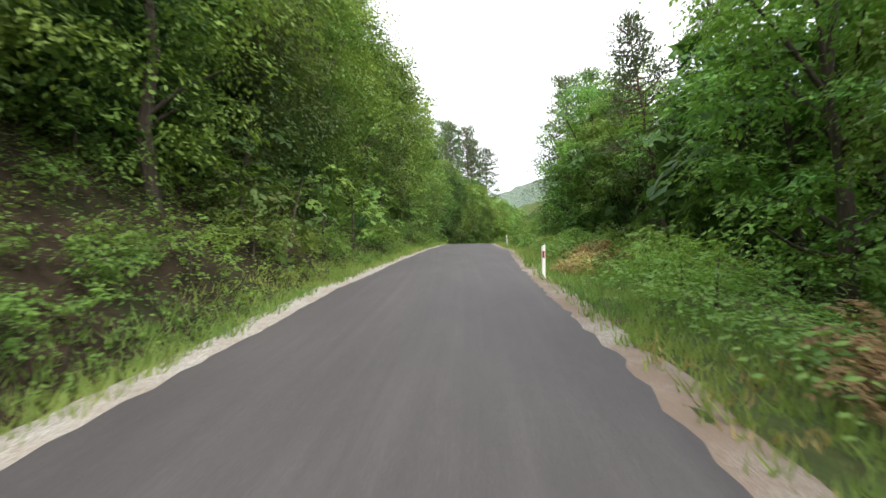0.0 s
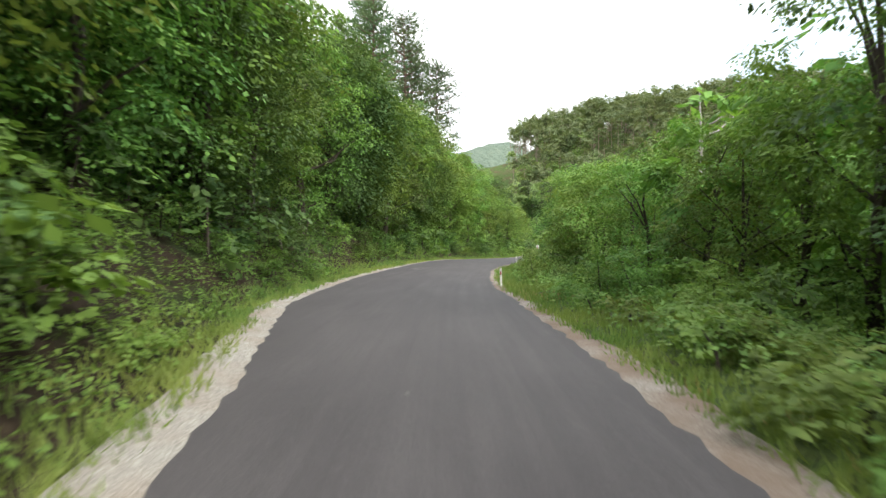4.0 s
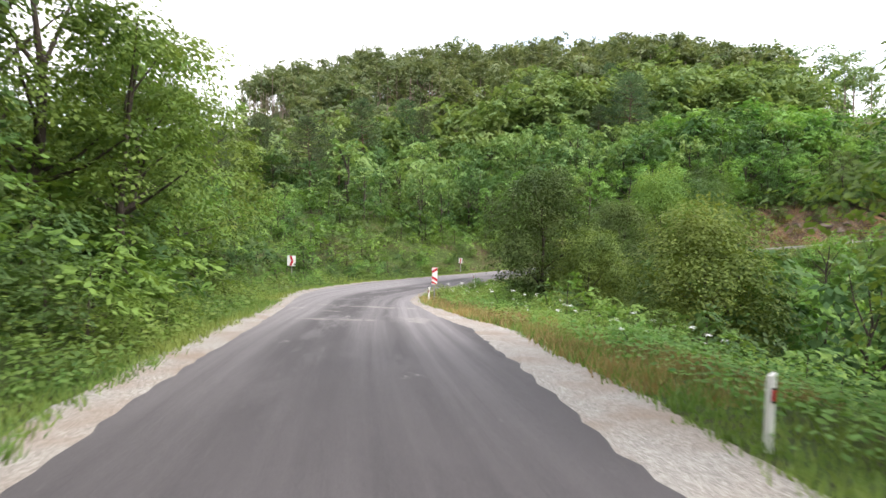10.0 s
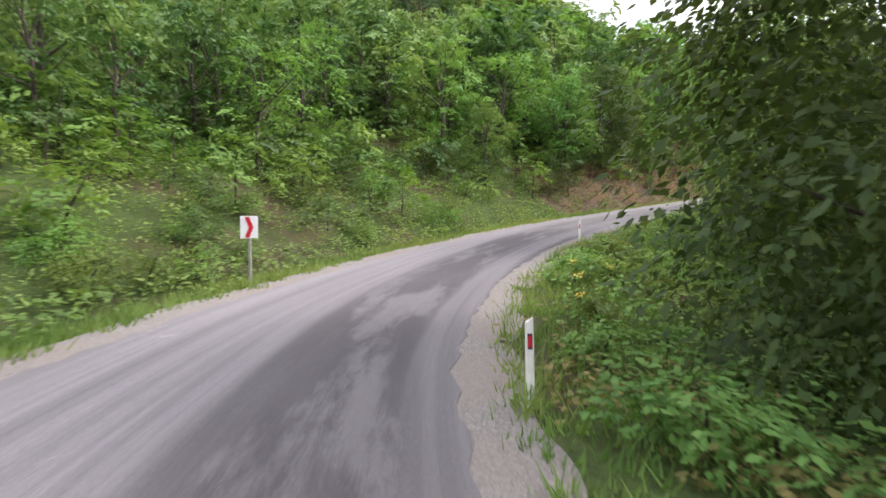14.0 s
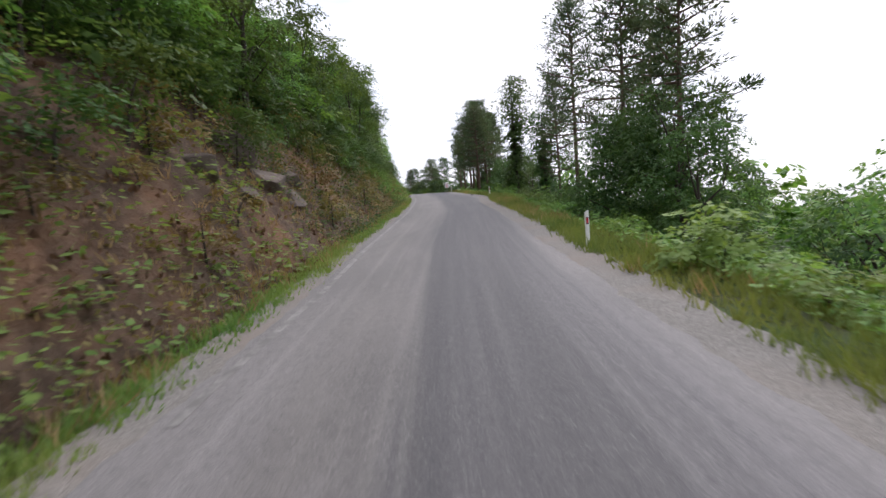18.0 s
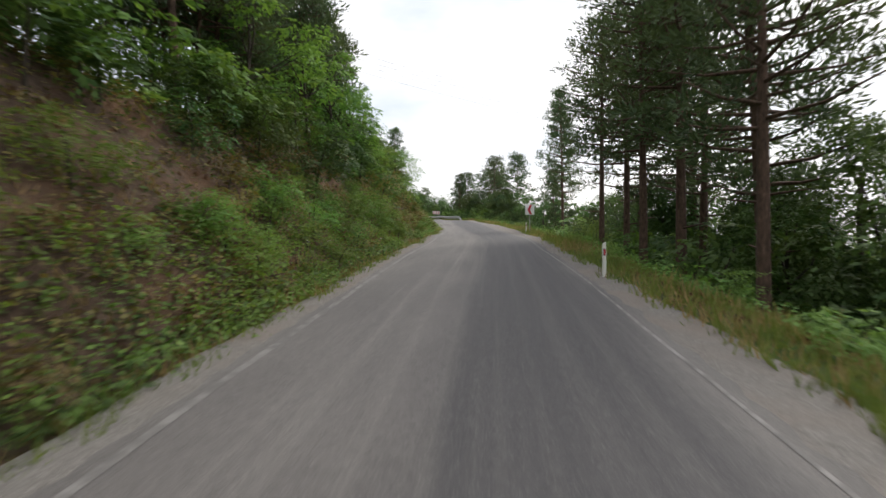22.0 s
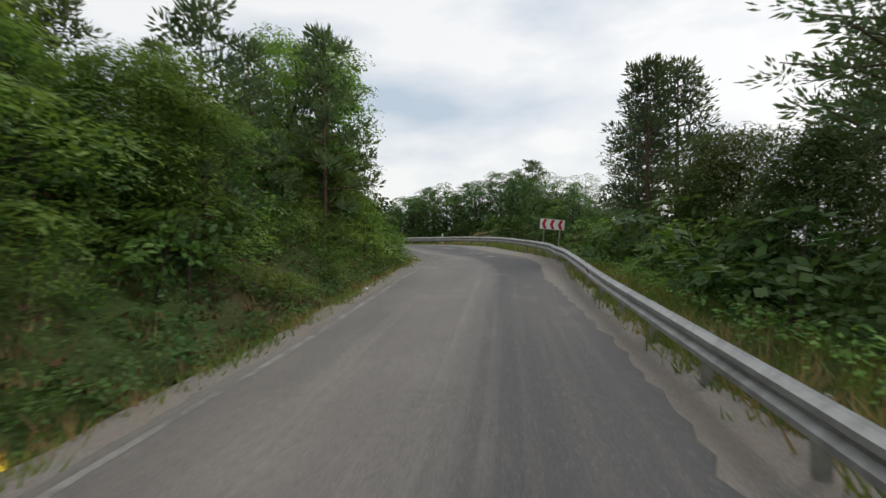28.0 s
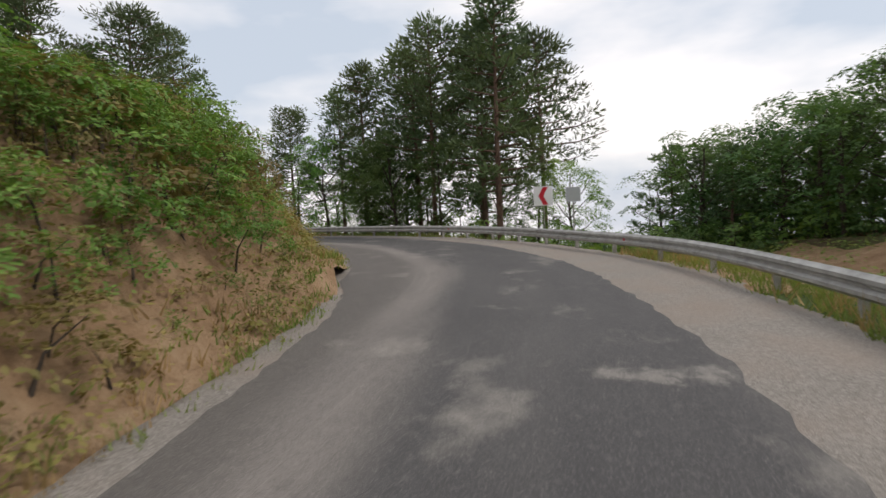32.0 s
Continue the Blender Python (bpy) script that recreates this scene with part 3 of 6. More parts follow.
def grid_faces(rows, cols):
    i = np.arange(rows - 1)[:, None] * cols + np.arange(cols - 1)[None]
    return np.stack([i, i + 1, i + cols + 1, i + cols], -1).reshape(-1, 4)


def ribbon(name, s, us, zs, material, uv=False):
    """A strip along the road; us and zs: offsets and heights, one row for each s."""
    p, d, n = line_at(s)
    v = np.empty((len(s), us.shape[1], 3))
    v[..., :2] = p[:, None, :2] + n[:, None] * us[..., None]
    v[..., 2] = p[:, None, 2] + zs + tilt(s[:, None], us)
    t = np.stack([us, np.repeat(s[:, None], us.shape[1], 1)], -1).reshape(-1, 2) if uv else None
    return mesh_ob(name, v.reshape(-1, 3), grid_faces(len(s), us.shape[1])[:, ::-1], material, smooth=True, uv=t)


ss = np.arange(S0 + 0.5, S1 - 0.5, 0.3)
f = np.linspace(0, 1, 9)[None]
us = tar_l(ss)[:, None] * (1 - f) + tar_r(ss)[:, None] * f
road = ribbon("road", ss, us, 0.012 - 0.012 * (2 * f - 1) ** 2 + 0 * us, ASPHALT, True)
tagged(road, "worn grey and black asphalt lane with dusty tracks", "road", kind="structure")
f = np.linspace(0, 1, 6)[None]
for nm, lo, hi in (("gravel_shoulder_left", edge_l(ss) - 0.25, tar_l(ss) + 0.1), ("gravel_shoulder_right", tar_r(ss) - 0.1, edge_r(ss) + 0.25)):
    us = lo[:, None] * (1 - f) + hi[:, None] * f
    rim = f if "left" in nm else 1 - f
    zz = -0.008 + 0.012 * np.sin(us * 9 + ss[:, None] * 3.1) * np.sin(ss[:, None] * 1.7 + us * 4) * (rim < 0.7) - 0.05 * (rim == 0) - 0.006 * (rim > 0.9)
    tagged(ribbon(nm, ss, us, zz, GRAVEL, True), "pale crushed gravel shoulder beside the asphalt", "shoulder", kind="structure")
sl = np.arange(196, 341, 0.5)
us = (np.interp(sl, LEFT_S, LEFT_U) + 0.48 + wave(sl, 2.0, 0.015))[:, None] + np.array([[-0.045, 0.045]])
fr = (us - tar_l(sl)[:, None]) / (tar_r(sl) - tar_l(sl))[:, None]
tagged(ribbon("edge_line", sl, us, 0.012 - 0.012 * (2 * fr - 1) ** 2 + 0.004, LINE), "worn white painted edge line on the asphalt", "road marking", kind="structure")

sl = np.arange(246, 292, 0.5)
us = (np.interp(sl, RIGHT_S, RIGHT_U) - np.interp(sl, GR_S, GR_W) - 0.16 + wave(sl, 6.0, 0.015))[:, None] + np.array([[-0.022, 0.022]])
fr = (us - tar_l(sl)[:, None]) / (tar_r(sl) - tar_l(sl))[:, None]
tagged(ribbon("edge_line", sl, us, 0.012 - 0.012 * (2 * fr - 1) ** 2 + 0.004, LINE), "worn white painted edge line beside the gravel", "road marking", kind="structure")

# verges and banks beside the road, finely shaped
cols = np.array([0, 0.35, 0.7, 1.1, 1.6, 2.2, 3.0, 4.0, 5.2, 6.6, 8.0])[None]
sv = np.arange(S0 + 0.5, S1 - 0.5, 1.0)


def bank(name, a, b, sign, material, label):
    s = sv[(sv >= a) & (sv <= b + 1)]
    us = (edge_l(s)[:, None] + 0.12 - cols) if sign < 0 else (edge_r(s)[:, None] - 0.12 + cols)
    p, d, n = line_at(s)
    xy = p[:, None, :2] + n[:, None] * us[..., None]
    z = land(xy[..., 0], xy[..., 1])[0].reshape(us.shape) - 0.03
    z[:, -1] -= 0.6
    return tagged(mesh_ob(name, np.concatenate([xy, z[..., None]], -1).reshape(-1, 3), grid_faces(len(s), cols.shape[1]) if sign < 0 else grid_faces(len(s), cols.shape[1])[:, ::-1], material, smooth=True), label, "bank", kind="structure")


bank("bank_left_lower", -30, 124, -1, SHADED_FLOOR, "leaf-littered wooded bank rising beside the road, shade darkened into its colour")
bank("bank_left_bend", 124, 186, -1, SOIL, "overgrown slope rising beside the bend")
bank("bank_left_cut", 186, 305, -1, EARTH, "steep bare brown earth cutting beside the road")
bank("bank_left_upper", 305, 349, -1, SOIL, "overgrown bank rising beside the road")
bank("bank_left_sandy", 349, 425, -1, SAND, "sandy eroded bank on the inside of the bend")
bank("verge_right", -30, 364, 1, SOIL, "grassy verge falling away beside the road")
cols = np.array([0, 0.35, 0.7, 1.1, 1.6, 2.4, 3.4, 4.4, 5.2, 6.0, 6.8, 7.6, 8.4, 9.4, 10.6, 12.0, 14.0])[None]
bank("bank_right_cut", 364, 374, 1, SAND, "eroded orange-brown earth cut behind the crash barrier")
cols = cols[:, :11]
bank("verge_right_upper", 374, 425, 1, SOIL, "grassy edge beyond the crash barrier")

# the ground: one sheet out to the horizon
out = np.cumsum(4.0 * 1.32 ** np.arange(17))
gx = np.r_[-(out[::-1]) - 80, np.arange(-80, 331, 2.5), out + 330]
gy = np.r_[-(out[::-1]) - 60, np.arange(-60, 281, 2.5), out + 280]
GX, GY = np.meshgrid(gx, gy)
GZ, GAP = (a.reshape(GX.shape) for a in land(GX, GY))
far = np.clip((np.maximum(np.maximum(-80 - GX, GX - 330), np.maximum(-60 - GY, GY - 280))) / 300, 0, 1)
GZ = GZ * (1 - far) + far * (-110 + 14 * np.sin(GX / 310) * np.sin(GY / 270))
GZ -= 1.1 * np.clip((7.6 - GAP) / 1.0, 0, 1) + 0.5 * np.clip((0.5 - GAP) / 0.5, 0, 1)
tagged(mesh_ob("ground", np.stack([GX, GY, GZ], -1).reshape(-1, 3), grid_faces(len(gy), len(gx)), SOIL, smooth=True), "forest floor on hilly ground under trees", "ground", kind="structure")


# a remote wooded hill beyond the valley's end, with haze in its colour
hx, hy = np.meshgrid(np.linspace(-170, 350, 66), np.linspace(560, 900, 44))
hz = 128 * np.exp(-np.abs((hx - 100) / 120) ** 2.6 - ((hy - 700) / 95) ** 2) + 70 * np.exp(-((hx - 215) / 90) ** 2 - ((hy - 730) / 90) ** 2) + 2.5 * np.sin(hx * 0.21 + hy * 0.13) * np.sin(hy * 0.19 - hx * 0.1) - 60
tagged(mesh_ob("far_hill", np.stack([hx, hy, hz + 20], -1).reshape(-1, 3), grid_faces(44, 66), HAZED_WOODS, smooth=True), "remote green wooded hill closing the valley", "hill", kind="structure")

# ---- plants: shapes ----
def kites(c, axis, normal, length, width):
    """Leaf-shaped quads: base, side, tip, side."""
    side = np.cross(axis, normal)
    side /= np.linalg.norm(side, axis=1, keepdims=True) + 1e-9
    length, width = np.asarray(length)[:, None], np.asarray(width)[:, None]
    v = np.stack([c - axis * length * 0.5, c + side * width * 0.5 - axis * length * 0.05, c + axis * length * 0.5, c - side * width * 0.5 - axis * length * 0.05], 1)
    return v.reshape(-1, 3), np.arange(len(c) * 4).reshape(-1, 4)


def unit(v): return v / (np.linalg.norm(v, axis=1, keepdims=True) + 1e-9)


def foliage(rng, centres, radii, n, size, flat=0.75, droop=0.25):
    """Leaves in flat sprays that lie in layers round each lump, with a few loose ones between."""
    per = 13
    ns = max(3, round(n * 0.86 / per))
    c, r = np.repeat(centres, ns, 0), np.repeat(radii, ns)
    d = unit(rng.normal(size=(len(c), 3)) + np.array([0, 0, 0.4]))
    mid = c + d * (r * (0.62 + 0.48 * rng.random(len(c))))[:, None] * np.array([1, 1, flat])
    nrm = unit(d * 0.5 + rng.normal(size=d.shape) * 0.2 + np.array([0, 0, 0.85]))
    out = d * np.array([1, 1, 0.15]) + rng.normal(size=d.shape) * 0.15
    out = unit(out - nrm * (out * nrm).sum(1, keepdims=True))
    side = np.cross(nrm, out)
    sr = np.maximum(r * (0.34 + 0.16 * rng.random(len(c))), size * 1.3)
    mid, nrm, out, side, sr = (np.repeat(a, per, 0) for a in (mid, nrm, out, side, sr))
    a = rng.uniform(-1, 1, len(mid))
    b = rng.normal(size=len(mid)) * 0.5 * (1 - 0.45 * a)
    p = mid + (out * a[:, None] + side * b[:, None]) * sr[:, None] + rng.normal(size=mid.shape) * 0.07 * sr[:, None]
    p[:, 2] -= droop * sr * (0.5 * (a + 1)) ** 2 + 0.2 * sr * b * b
    ax = unit(out + side * np.sign(b)[:, None] * 0.8 + rng.normal(size=out.shape) * 0.25 - np.array([0, 0, droop]))
    ln = size * (0.6 + 0.75 * rng.random(len(p)))
    v, f = kites(p, ax, unit(nrm + rng.normal(size=nrm.shape) * 0.24), ln, ln * 0.56)
    m = max(2, n - ns * per)
    c, r = np.repeat(centres, m, 0), np.repeat(radii, m)
    d = unit(rng.normal(size=c.shape))
    p = c + d * (r * (0.3 + 0.8 * rng.random(len(c))))[:, None] * np.array([1, 1, flat])
    ln = size * (0.5 + 0.6 * rng.random(len(c)))
    w, g = kites(p, unit(rng.normal(size=c.shape) - np.array([0, 0, droop])), unit(rng.normal(size=c.shape) + np.array([0, 0, 0.8])), ln, ln * 0.54)
    return np.vstack([v, w]), np.vstack([f, g + len(v)])


def tube(points, radii, seg=6):
    p, rings = np.asarray(points, float), []
    for i in range(len(p)):
        d = unit((p[min(i + 1, len(p) - 1)] - p[max(i - 1, 0)])[None])[0]
        a = unit(np.cross(d, [0.31, 0.87, 0.12])[None])[0]
        b = np.cross(d, a)
        t = np.linspace(0, 2 * math.pi, seg, endpoint=False)
        rings.append(p[i] + radii[i] * (np.cos(t)[:, None] * a + np.sin(t)[:, None] * b))
    v = np.vstack(rings)
    fc = [(i * seg + j, i * seg + (j + 1) % seg, (i + 1) * seg + (j + 1) % seg, (i + 1) * seg + j) for i in range(len(p) - 1) for j in range(seg)]
    return v, fc


def joined(parts):
    vs, fs, o = [], [], 0
    for v, f in parts:
        vs.append(v)
        fs += [tuple(int(i) + o for i in q) for q in f]
        o += len(v)
    return np.vstack(vs), fs


def broadleaf(seed, high, wide, lumps_n, leaves, size, base=0.22, leaf=None, label="", full=1.0, flat=0.52):
    """A broadleaved tree at the origin: a bent trunk with limbs, and a crown of leafy lumps."""
    rng = np.random.default_rng(seed)
    tree = new("broadleaf_tree")
    bend = np.cumsum(rng.normal(size=(6, 2)) * 0.05 * high * 0.3, 0)
    zs = np.linspace(0, high * 0.8, 6)
    trunk = np.column_stack([bend[:, 0] - bend[0, 0], bend[:, 1] - bend[0, 1], zs])
    trunk[0, 2] = -0.7
    k = np.arange(lumps_n)
    hgt = base + (1 - base) * ((k + 0.5) / lumps_n) ** 0.85
    prof = np.sin(np.clip((hgt - base * 0.5) / (1.08 - base * 0.5), 0, 1) * math.pi) ** 0.6
    ang = k * 2.4 + rng.normal(size=lumps_n) * 0.5
    rad = wide * prof * (0.45 + 0.5 * rng.random(lumps_n))
    cen = np.column_stack([np.cos(ang) * rad, np.sin(ang) * rad, hgt * high * 0.93])
    cen[:, :2] += np.column_stack([np.interp(cen[:, 2], zs, trunk[:, i]) for i in range(2)])
    lr = wide * full * (0.2 + 0.2 * rng.random(lumps_n))
    wood = [tube(trunk, high * np.array([0.021, 0.016, 0.013, 0.010, 0.007, 0.004]), 7)]
    for c in cen[rng.permutation(lumps_n)[:9]]:
        h0 = max(high * 0.12, c[2] * 0.62)
        q = np.array([np.interp(h0, zs, trunk[:, 0]), np.interp(h0, zs, trunk[:, 1]), h0])
        m = (q + c) / 2 + rng.normal(size=3) * 0.15
        wood.append(tube([q, m, c], high * np.array([0.007, 0.0045, 0.002]), 5))
    v, fc = joined(wood)
    mesh_ob("trunk", v, fc, BARK, tree, smooth=True)
    v, fc = foliage(rng, cen, lr, leaves, size, flat, 0.3)
    mesh_ob("crown", v, fc, leaf or LEAF, tree)
    return tagged(tree, label or "leafy green broadleaved tree on the wooded slope", "tree")


def pine(seed, high, wide, bare=0.3, tufts=70, needles=34, size=0.34, label=""):
    """A pine: a straight trunk, bare below, with whorls of branches carrying needle tufts."""
    rng = np.random.default_rng(seed)
    tree = new("pine_tree")
    zs = np.linspace(-0.7, high * 0.97, 7)
    lean = rng.normal(size=2) * 0.02 * high
    trunk = np.column_stack([lean[0] * (zs / high) ** 2, lean[1] * (zs / high) ** 2, zs])
    wood, cen, rr, ax = [tube(trunk, high ** 0.75 * np.array([0.025, 0.022, 0.019, 0.016, 0.012, 0.007, 0.003]), 7)], [], [], []
    for i in range(tufts // 2):
        h = bare + (1 - bare) * (i / (tufts / 2)) ** 0.9
        a = i * 2.4 + rng.normal() * 0.4
        top = (1 - h) / (1 - bare)
        length = wide * (0.18 + 0.95 * top ** 0.75 * (1 - 0.35 * max(0, top - 0.75) / 0.25)) * (0.6 + 0.55 * rng.random())
        q = np.array([lean[0] * h * h, lean[1] * h * h, h * high * 0.97])
        e = q + np.array([math.cos(a) * length, math.sin(a) * length, length * (0.12 + 0.35 * (1 - top))])
        wood.append(tube([q, q * 0.45 + e * 0.55 - np.array([0, 0, 0.06 * length]), e], high * np.array([0.0045, 0.003, 0.0012]), 4))
        for fr in (0.95, 0.6):
            cen.append(q * (1 - fr) + e * fr + rng.normal(size=3) * 0.08 * length)
            rr.append(wide * (0.2 + 0.12 * rng.random()))
            ax.append(unit((e - q)[None])[0])
    for j in range(3):
        b = rng.uniform(0.12, bare + 0.1)
        a = rng.random() * 6.28
        q = np.array([0, 0, b * high])
        wood.append(tube([q, q + np.array([math.cos(a), math.sin(a), 0.1]) * wide * 0.4], high * np.array([0.003, 0.001]), 4))
    v, fc = joined(wood)
    mesh_ob("trunk", v, fc, PINE_BARK, tree, smooth=True)
    cen, rr, ax = np.array(cen), np.array(rr), np.array(ax)
    c, r = np.repeat(cen, needles, 0), np.repeat(rr, needles)
    d = unit(rng.normal(size=c.shape))
    p = c + d * (r * rng.random(len(c)) ** 0.5)[:, None] * np.array([1, 1, 0.55])
    dirs = unit(d + np.repeat(ax, needles, 0) * 0.5 + np.array([0, 0, 0.45]))
    ln = size * (0.6 + 0.8 * rng.random(len(c)))
    v, fc = kites(p, dirs, unit(rng.normal(size=c.shape)), ln, ln * 0.3)
    mesh_ob("crown", v, fc, NEEDLE, tree)
    return tagged(tree, label or "dark pine with a bare lower trunk", "tree")


def shrub(seed, high, wide, lumps_n, leaves, size, leaf, name="shrub", label=""):
    rng = np.random.default_rng(seed)
    ang, rad = rng.random(lumps_n) * 6.28, wide * 0.75 * np.sqrt(rng.random(lumps_n))
    cen = np.column_stack([np.cos(ang) * rad, np.sin(ang) * rad, high * (0.2 + 0.65 * rng.random(lumps_n)) * (1 - 0.35 * rad / wide)])
    bush = new(name)
    c = cen[np.argmax(cen[:, 2])]
    v, fc = tube([np.array([0, 0, -0.5]), c * np.array([0.35, 0.35, 0.5]), c], [0.04 * high ** 0.5, 0.025, 0.008], 5)
    mesh_ob("stem", v, fc, BARK, bush)
    v, fc = foliage(rng, cen, wide * (0.28 + 0.22 * rng.random(lumps_n)), leaves, size, 0.85, 0.1)
    mesh_ob("foliage", v, fc, leaf, bush)
    return tagged(bush, label, "shrub")


taken = set()


def set_down(ob, x, y, z, scale, turn, lean=(0.0, 0.0)):
    """Uses the first-made thing itself for its first place, and copies after that."""
    m = pose(x, y, z, lean[0], lean[1], turn)
    t = ob if ob.name not in taken else copy_thing(ob, Matrix.Identity(4))
    taken.add(ob.name)
    t.matrix_basis = m @ Matrix.Diagonal((scale[0], scale[0], scale[1], 1))
    return t


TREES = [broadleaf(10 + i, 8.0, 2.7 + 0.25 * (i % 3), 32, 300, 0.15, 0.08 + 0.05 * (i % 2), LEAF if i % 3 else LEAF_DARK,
                   "dense green broadleaved tree overhanging the roadside bank" if i % 3 else "dark green broadleaved tree, its leaf colour partly standing for shade") for i in range(6)]
DENSE = [broadleaf(20 + i, 8.0, 3.0, 52, 700, 0.15, 0.02, LEAF_DARK if i else LEAF, "dense round tree leafy down to the ground", 1.4, 0.85) for i in range(2)]
PINES = [pine(50 + i, 11.0, 2.5 + 0.3 * i, 0.2 + 0.07 * i, 96, 56, 0.27) for i in range(4)]
TALL_PINES = [pine(55 + i, 18.0, 3.0 + 0.3 * i, 0.3 + 0.05 * i, 110, 64, 0.28, "tall dark pine with a long bare trunk") for i in range(3)]
SMALL_PINES = [pine(60 + i, 6.0, 1.9, 0.08, 60, 46, 0.24, "young bushy pine beside the road") for i in range(2)]
SHRUBS = [shrub(70 + i, 1.7, 1.25, 14, 150, 0.085, LEAF, "shrub", "bushy green shrub with broad leaves on the verge") for i in range(3)]
DARK_SHRUBS = [shrub(80 + i, 2.0, 1.35, 13, 120, 0.11, LEAF_DARK, "bramble", "dark green bramble thicket on the bank") for i in range(3)]
BIGS = [broadleaf(26 + i, 13.0, 3.6 + 0.3 * i, 54, 330, 0.16, 0.06, (LEAF, LEAF, LEAF_DARK)[i], "tall green broadleaved tree with layered boughs", 0.95) for i in range(3)]
OVERHANG = [broadleaf(126 + i, 11.0, 3.4 + 0.2 * i, 46, 340, 0.155, 0.07 + 0.03 * i, (LEAF, LEAF_DARK, LEAF)[i], "broadleaved tree with boughs hanging over a dark understorey", 1.1) for i in range(3)]
LIGHTS = [TREES[1], TREES[2], TREES[4], TREES[5], DENSE[0]]
# dark-leaved trees; on the lower left bank their colour also stands for shade
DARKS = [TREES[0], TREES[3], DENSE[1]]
DRY_SHRUBS = [shrub(90 + i, 1.4, 1.1, 9, 70, 0.11, LEAF_DRY, "dry_shrub", "half-dry brownish shrub on the earth bank") for i in range(2)]
HERBS = [shrub(95 + i, 0.75, 0.75, 9, 90, 0.085, FERN, "fern_clump", "bright green fern clump on the verge") for i in range(2)]


def template(maker, *args):
    """The bare arrays of a plant, to be joined with many others."""
    ob = maker(*args)
    out = []
    for ch in list(ob.children):
        me = ch.data
        co, quad = np.empty(len(me.vertices) * 3), np.empty(len(me.loops), int)
        me.vertices.foreach_get("co", co), me.loops.foreach_get("vertex_index", quad)
        out.append((co.reshape(-1, 3), quad.reshape(-1, 4), me.materials[0]))
        bpy.data.objects.remove(ch)
        bpy.data.meshes.remove(me)
    bpy.data.objects.remove(ob)
    return out


class Thicket:
    """Plants too many to count, joined into one mesh."""

    def __init__(self):
        self.v, self.f, self.m, self.mats, self.o = [], [], [], [], 0

    def add(self, plant, m):
        r, t = np.array(m.to_3x3()), np.array(m.translation)
        for co, quad, mat in plant:
            if mat not in self.mats:
                self.mats.append(mat)
            self.v.append(co @ r.T + t)
            self.f.append(quad + self.o)
            self.m.append(np.full(len(quad), self.mats.index(mat)))
            self.o += len(co)

    def finish(self, name, label, category):
        ob = mesh_ob(name, np.vstack(self.v), np.vstack(self.f), self.mats)
        ob.data.polygons.foreach_set("material_index", np.concatenate(self.m).astype(np.int32))
        return tagged(ob, label, category, kind="stuff")


MID = [template(broadleaf, 24 + i, 8.0, 2.9, 28, 95, 0.24, 0.06, (LEAF, LEAF_DARK, LEAF)[i]) for i in range(3)]
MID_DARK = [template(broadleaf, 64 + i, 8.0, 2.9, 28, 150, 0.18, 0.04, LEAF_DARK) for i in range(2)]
HILL = [template(broadleaf, 34 + i, 9.0, 3.1, 26, 50, 0.46, 0.06, LEAF_HAZE if i % 3 else LEAF_DARK) for i in range(4)]
BACK = [template(broadleaf, 30 + i, 9.0, 3.1, 26, 32, 0.58, 0.06, LEAF if i % 3 else LEAF_DARK) for i in range(4)]
MASS_DRY = [template(shrub, 46 + i, 1.8, 1.35, 9, 60, 0.14, (LEAF_DRY, LEAF, LEAF_DRY)[i]) for i in range(3)]
MASS_DARK = [template(shrub, 49 + i, 1.8, 1.35, 9, 52, 0.155, LEAF_DARK) for i in range(2)]
MASS_FINE = [template(shrub, 43 + i, 1.8, 1.35, 9, 100, 0.115, LEAF) for i in range(2)]
MASS = [template(shrub, 40 + i, 1.8, 1.35, 9, 40, 0.17, (LEAF, LEAF_DARK, LEAF, LEAF)[i]) for i in range(4)]


def scatter(seed, kinds, count, s_range, gap_range, side, high, h0, room=0.8, group="", spread=1.0, apart=0.0, into=None):
    """Sets things at random beside the road; gap: metres beyond the gravel's edge."""
    rng = np.random.default_rng(seed)
    s = np.sort(rng.uniform(*s_range, count * 2))[rng.permutation(count * 2)]
    g = rng.uniform(*gap_range, count * 2)
    u = edge_l(s) - g if side < 0 else edge_r(s) + g
    q = spot(s, u)
    z, gap = land(q[:, 0], q[:, 1])
    kept = []
    for i in range(count * 2):
        if len(kept) >= count:
            break
        if gap[i] < min(room, gap_range[0] * 0.8) or any((q[i, 0] - a) ** 2 + (q[i, 1] - b) ** 2 < apart ** 2 for a, b in kept):
            continue
        kept.append((q[i, 0], q[i, 1]))
        h = rng.uniform(*high) / h0
        if into is not None:
            k = h * spread * rng.uniform(0.85, 1.2)
            into.add(kinds[int(rng.integers(len(kinds)))], pose(q[i, 0], q[i, 1], z[i] - 0.05, 0, 0, rng.uniform(0, 360)) @ Matrix.Diagonal((k, k, h, 1)))
            continue
        t = set_down(kinds[int(rng.integers(len(kinds)))], q[i, 0], q[i, 1], z[i] - 0.05, (h * spread * rng.uniform(0.85, 1.2), h), rng.uniform(0, 360), (rng.normal() * 3, rng.normal() * 3))
        if group:
            t["group"] = group


def stand(kinds, rows, h0, group=""):
    """Single trees at their places: s, offset, height, width factor."""
    for i, (s, u, h, w) in enumerate(rows):
        q = spot(s, u)
        t = set_down(kinds[i % len(kinds)], q[0], q[1], ground_z(q[0], q[1]) - 0.05, (h / h0 * w, h / h0), i * 77 % 360)
        if group:
            t["group"] = group


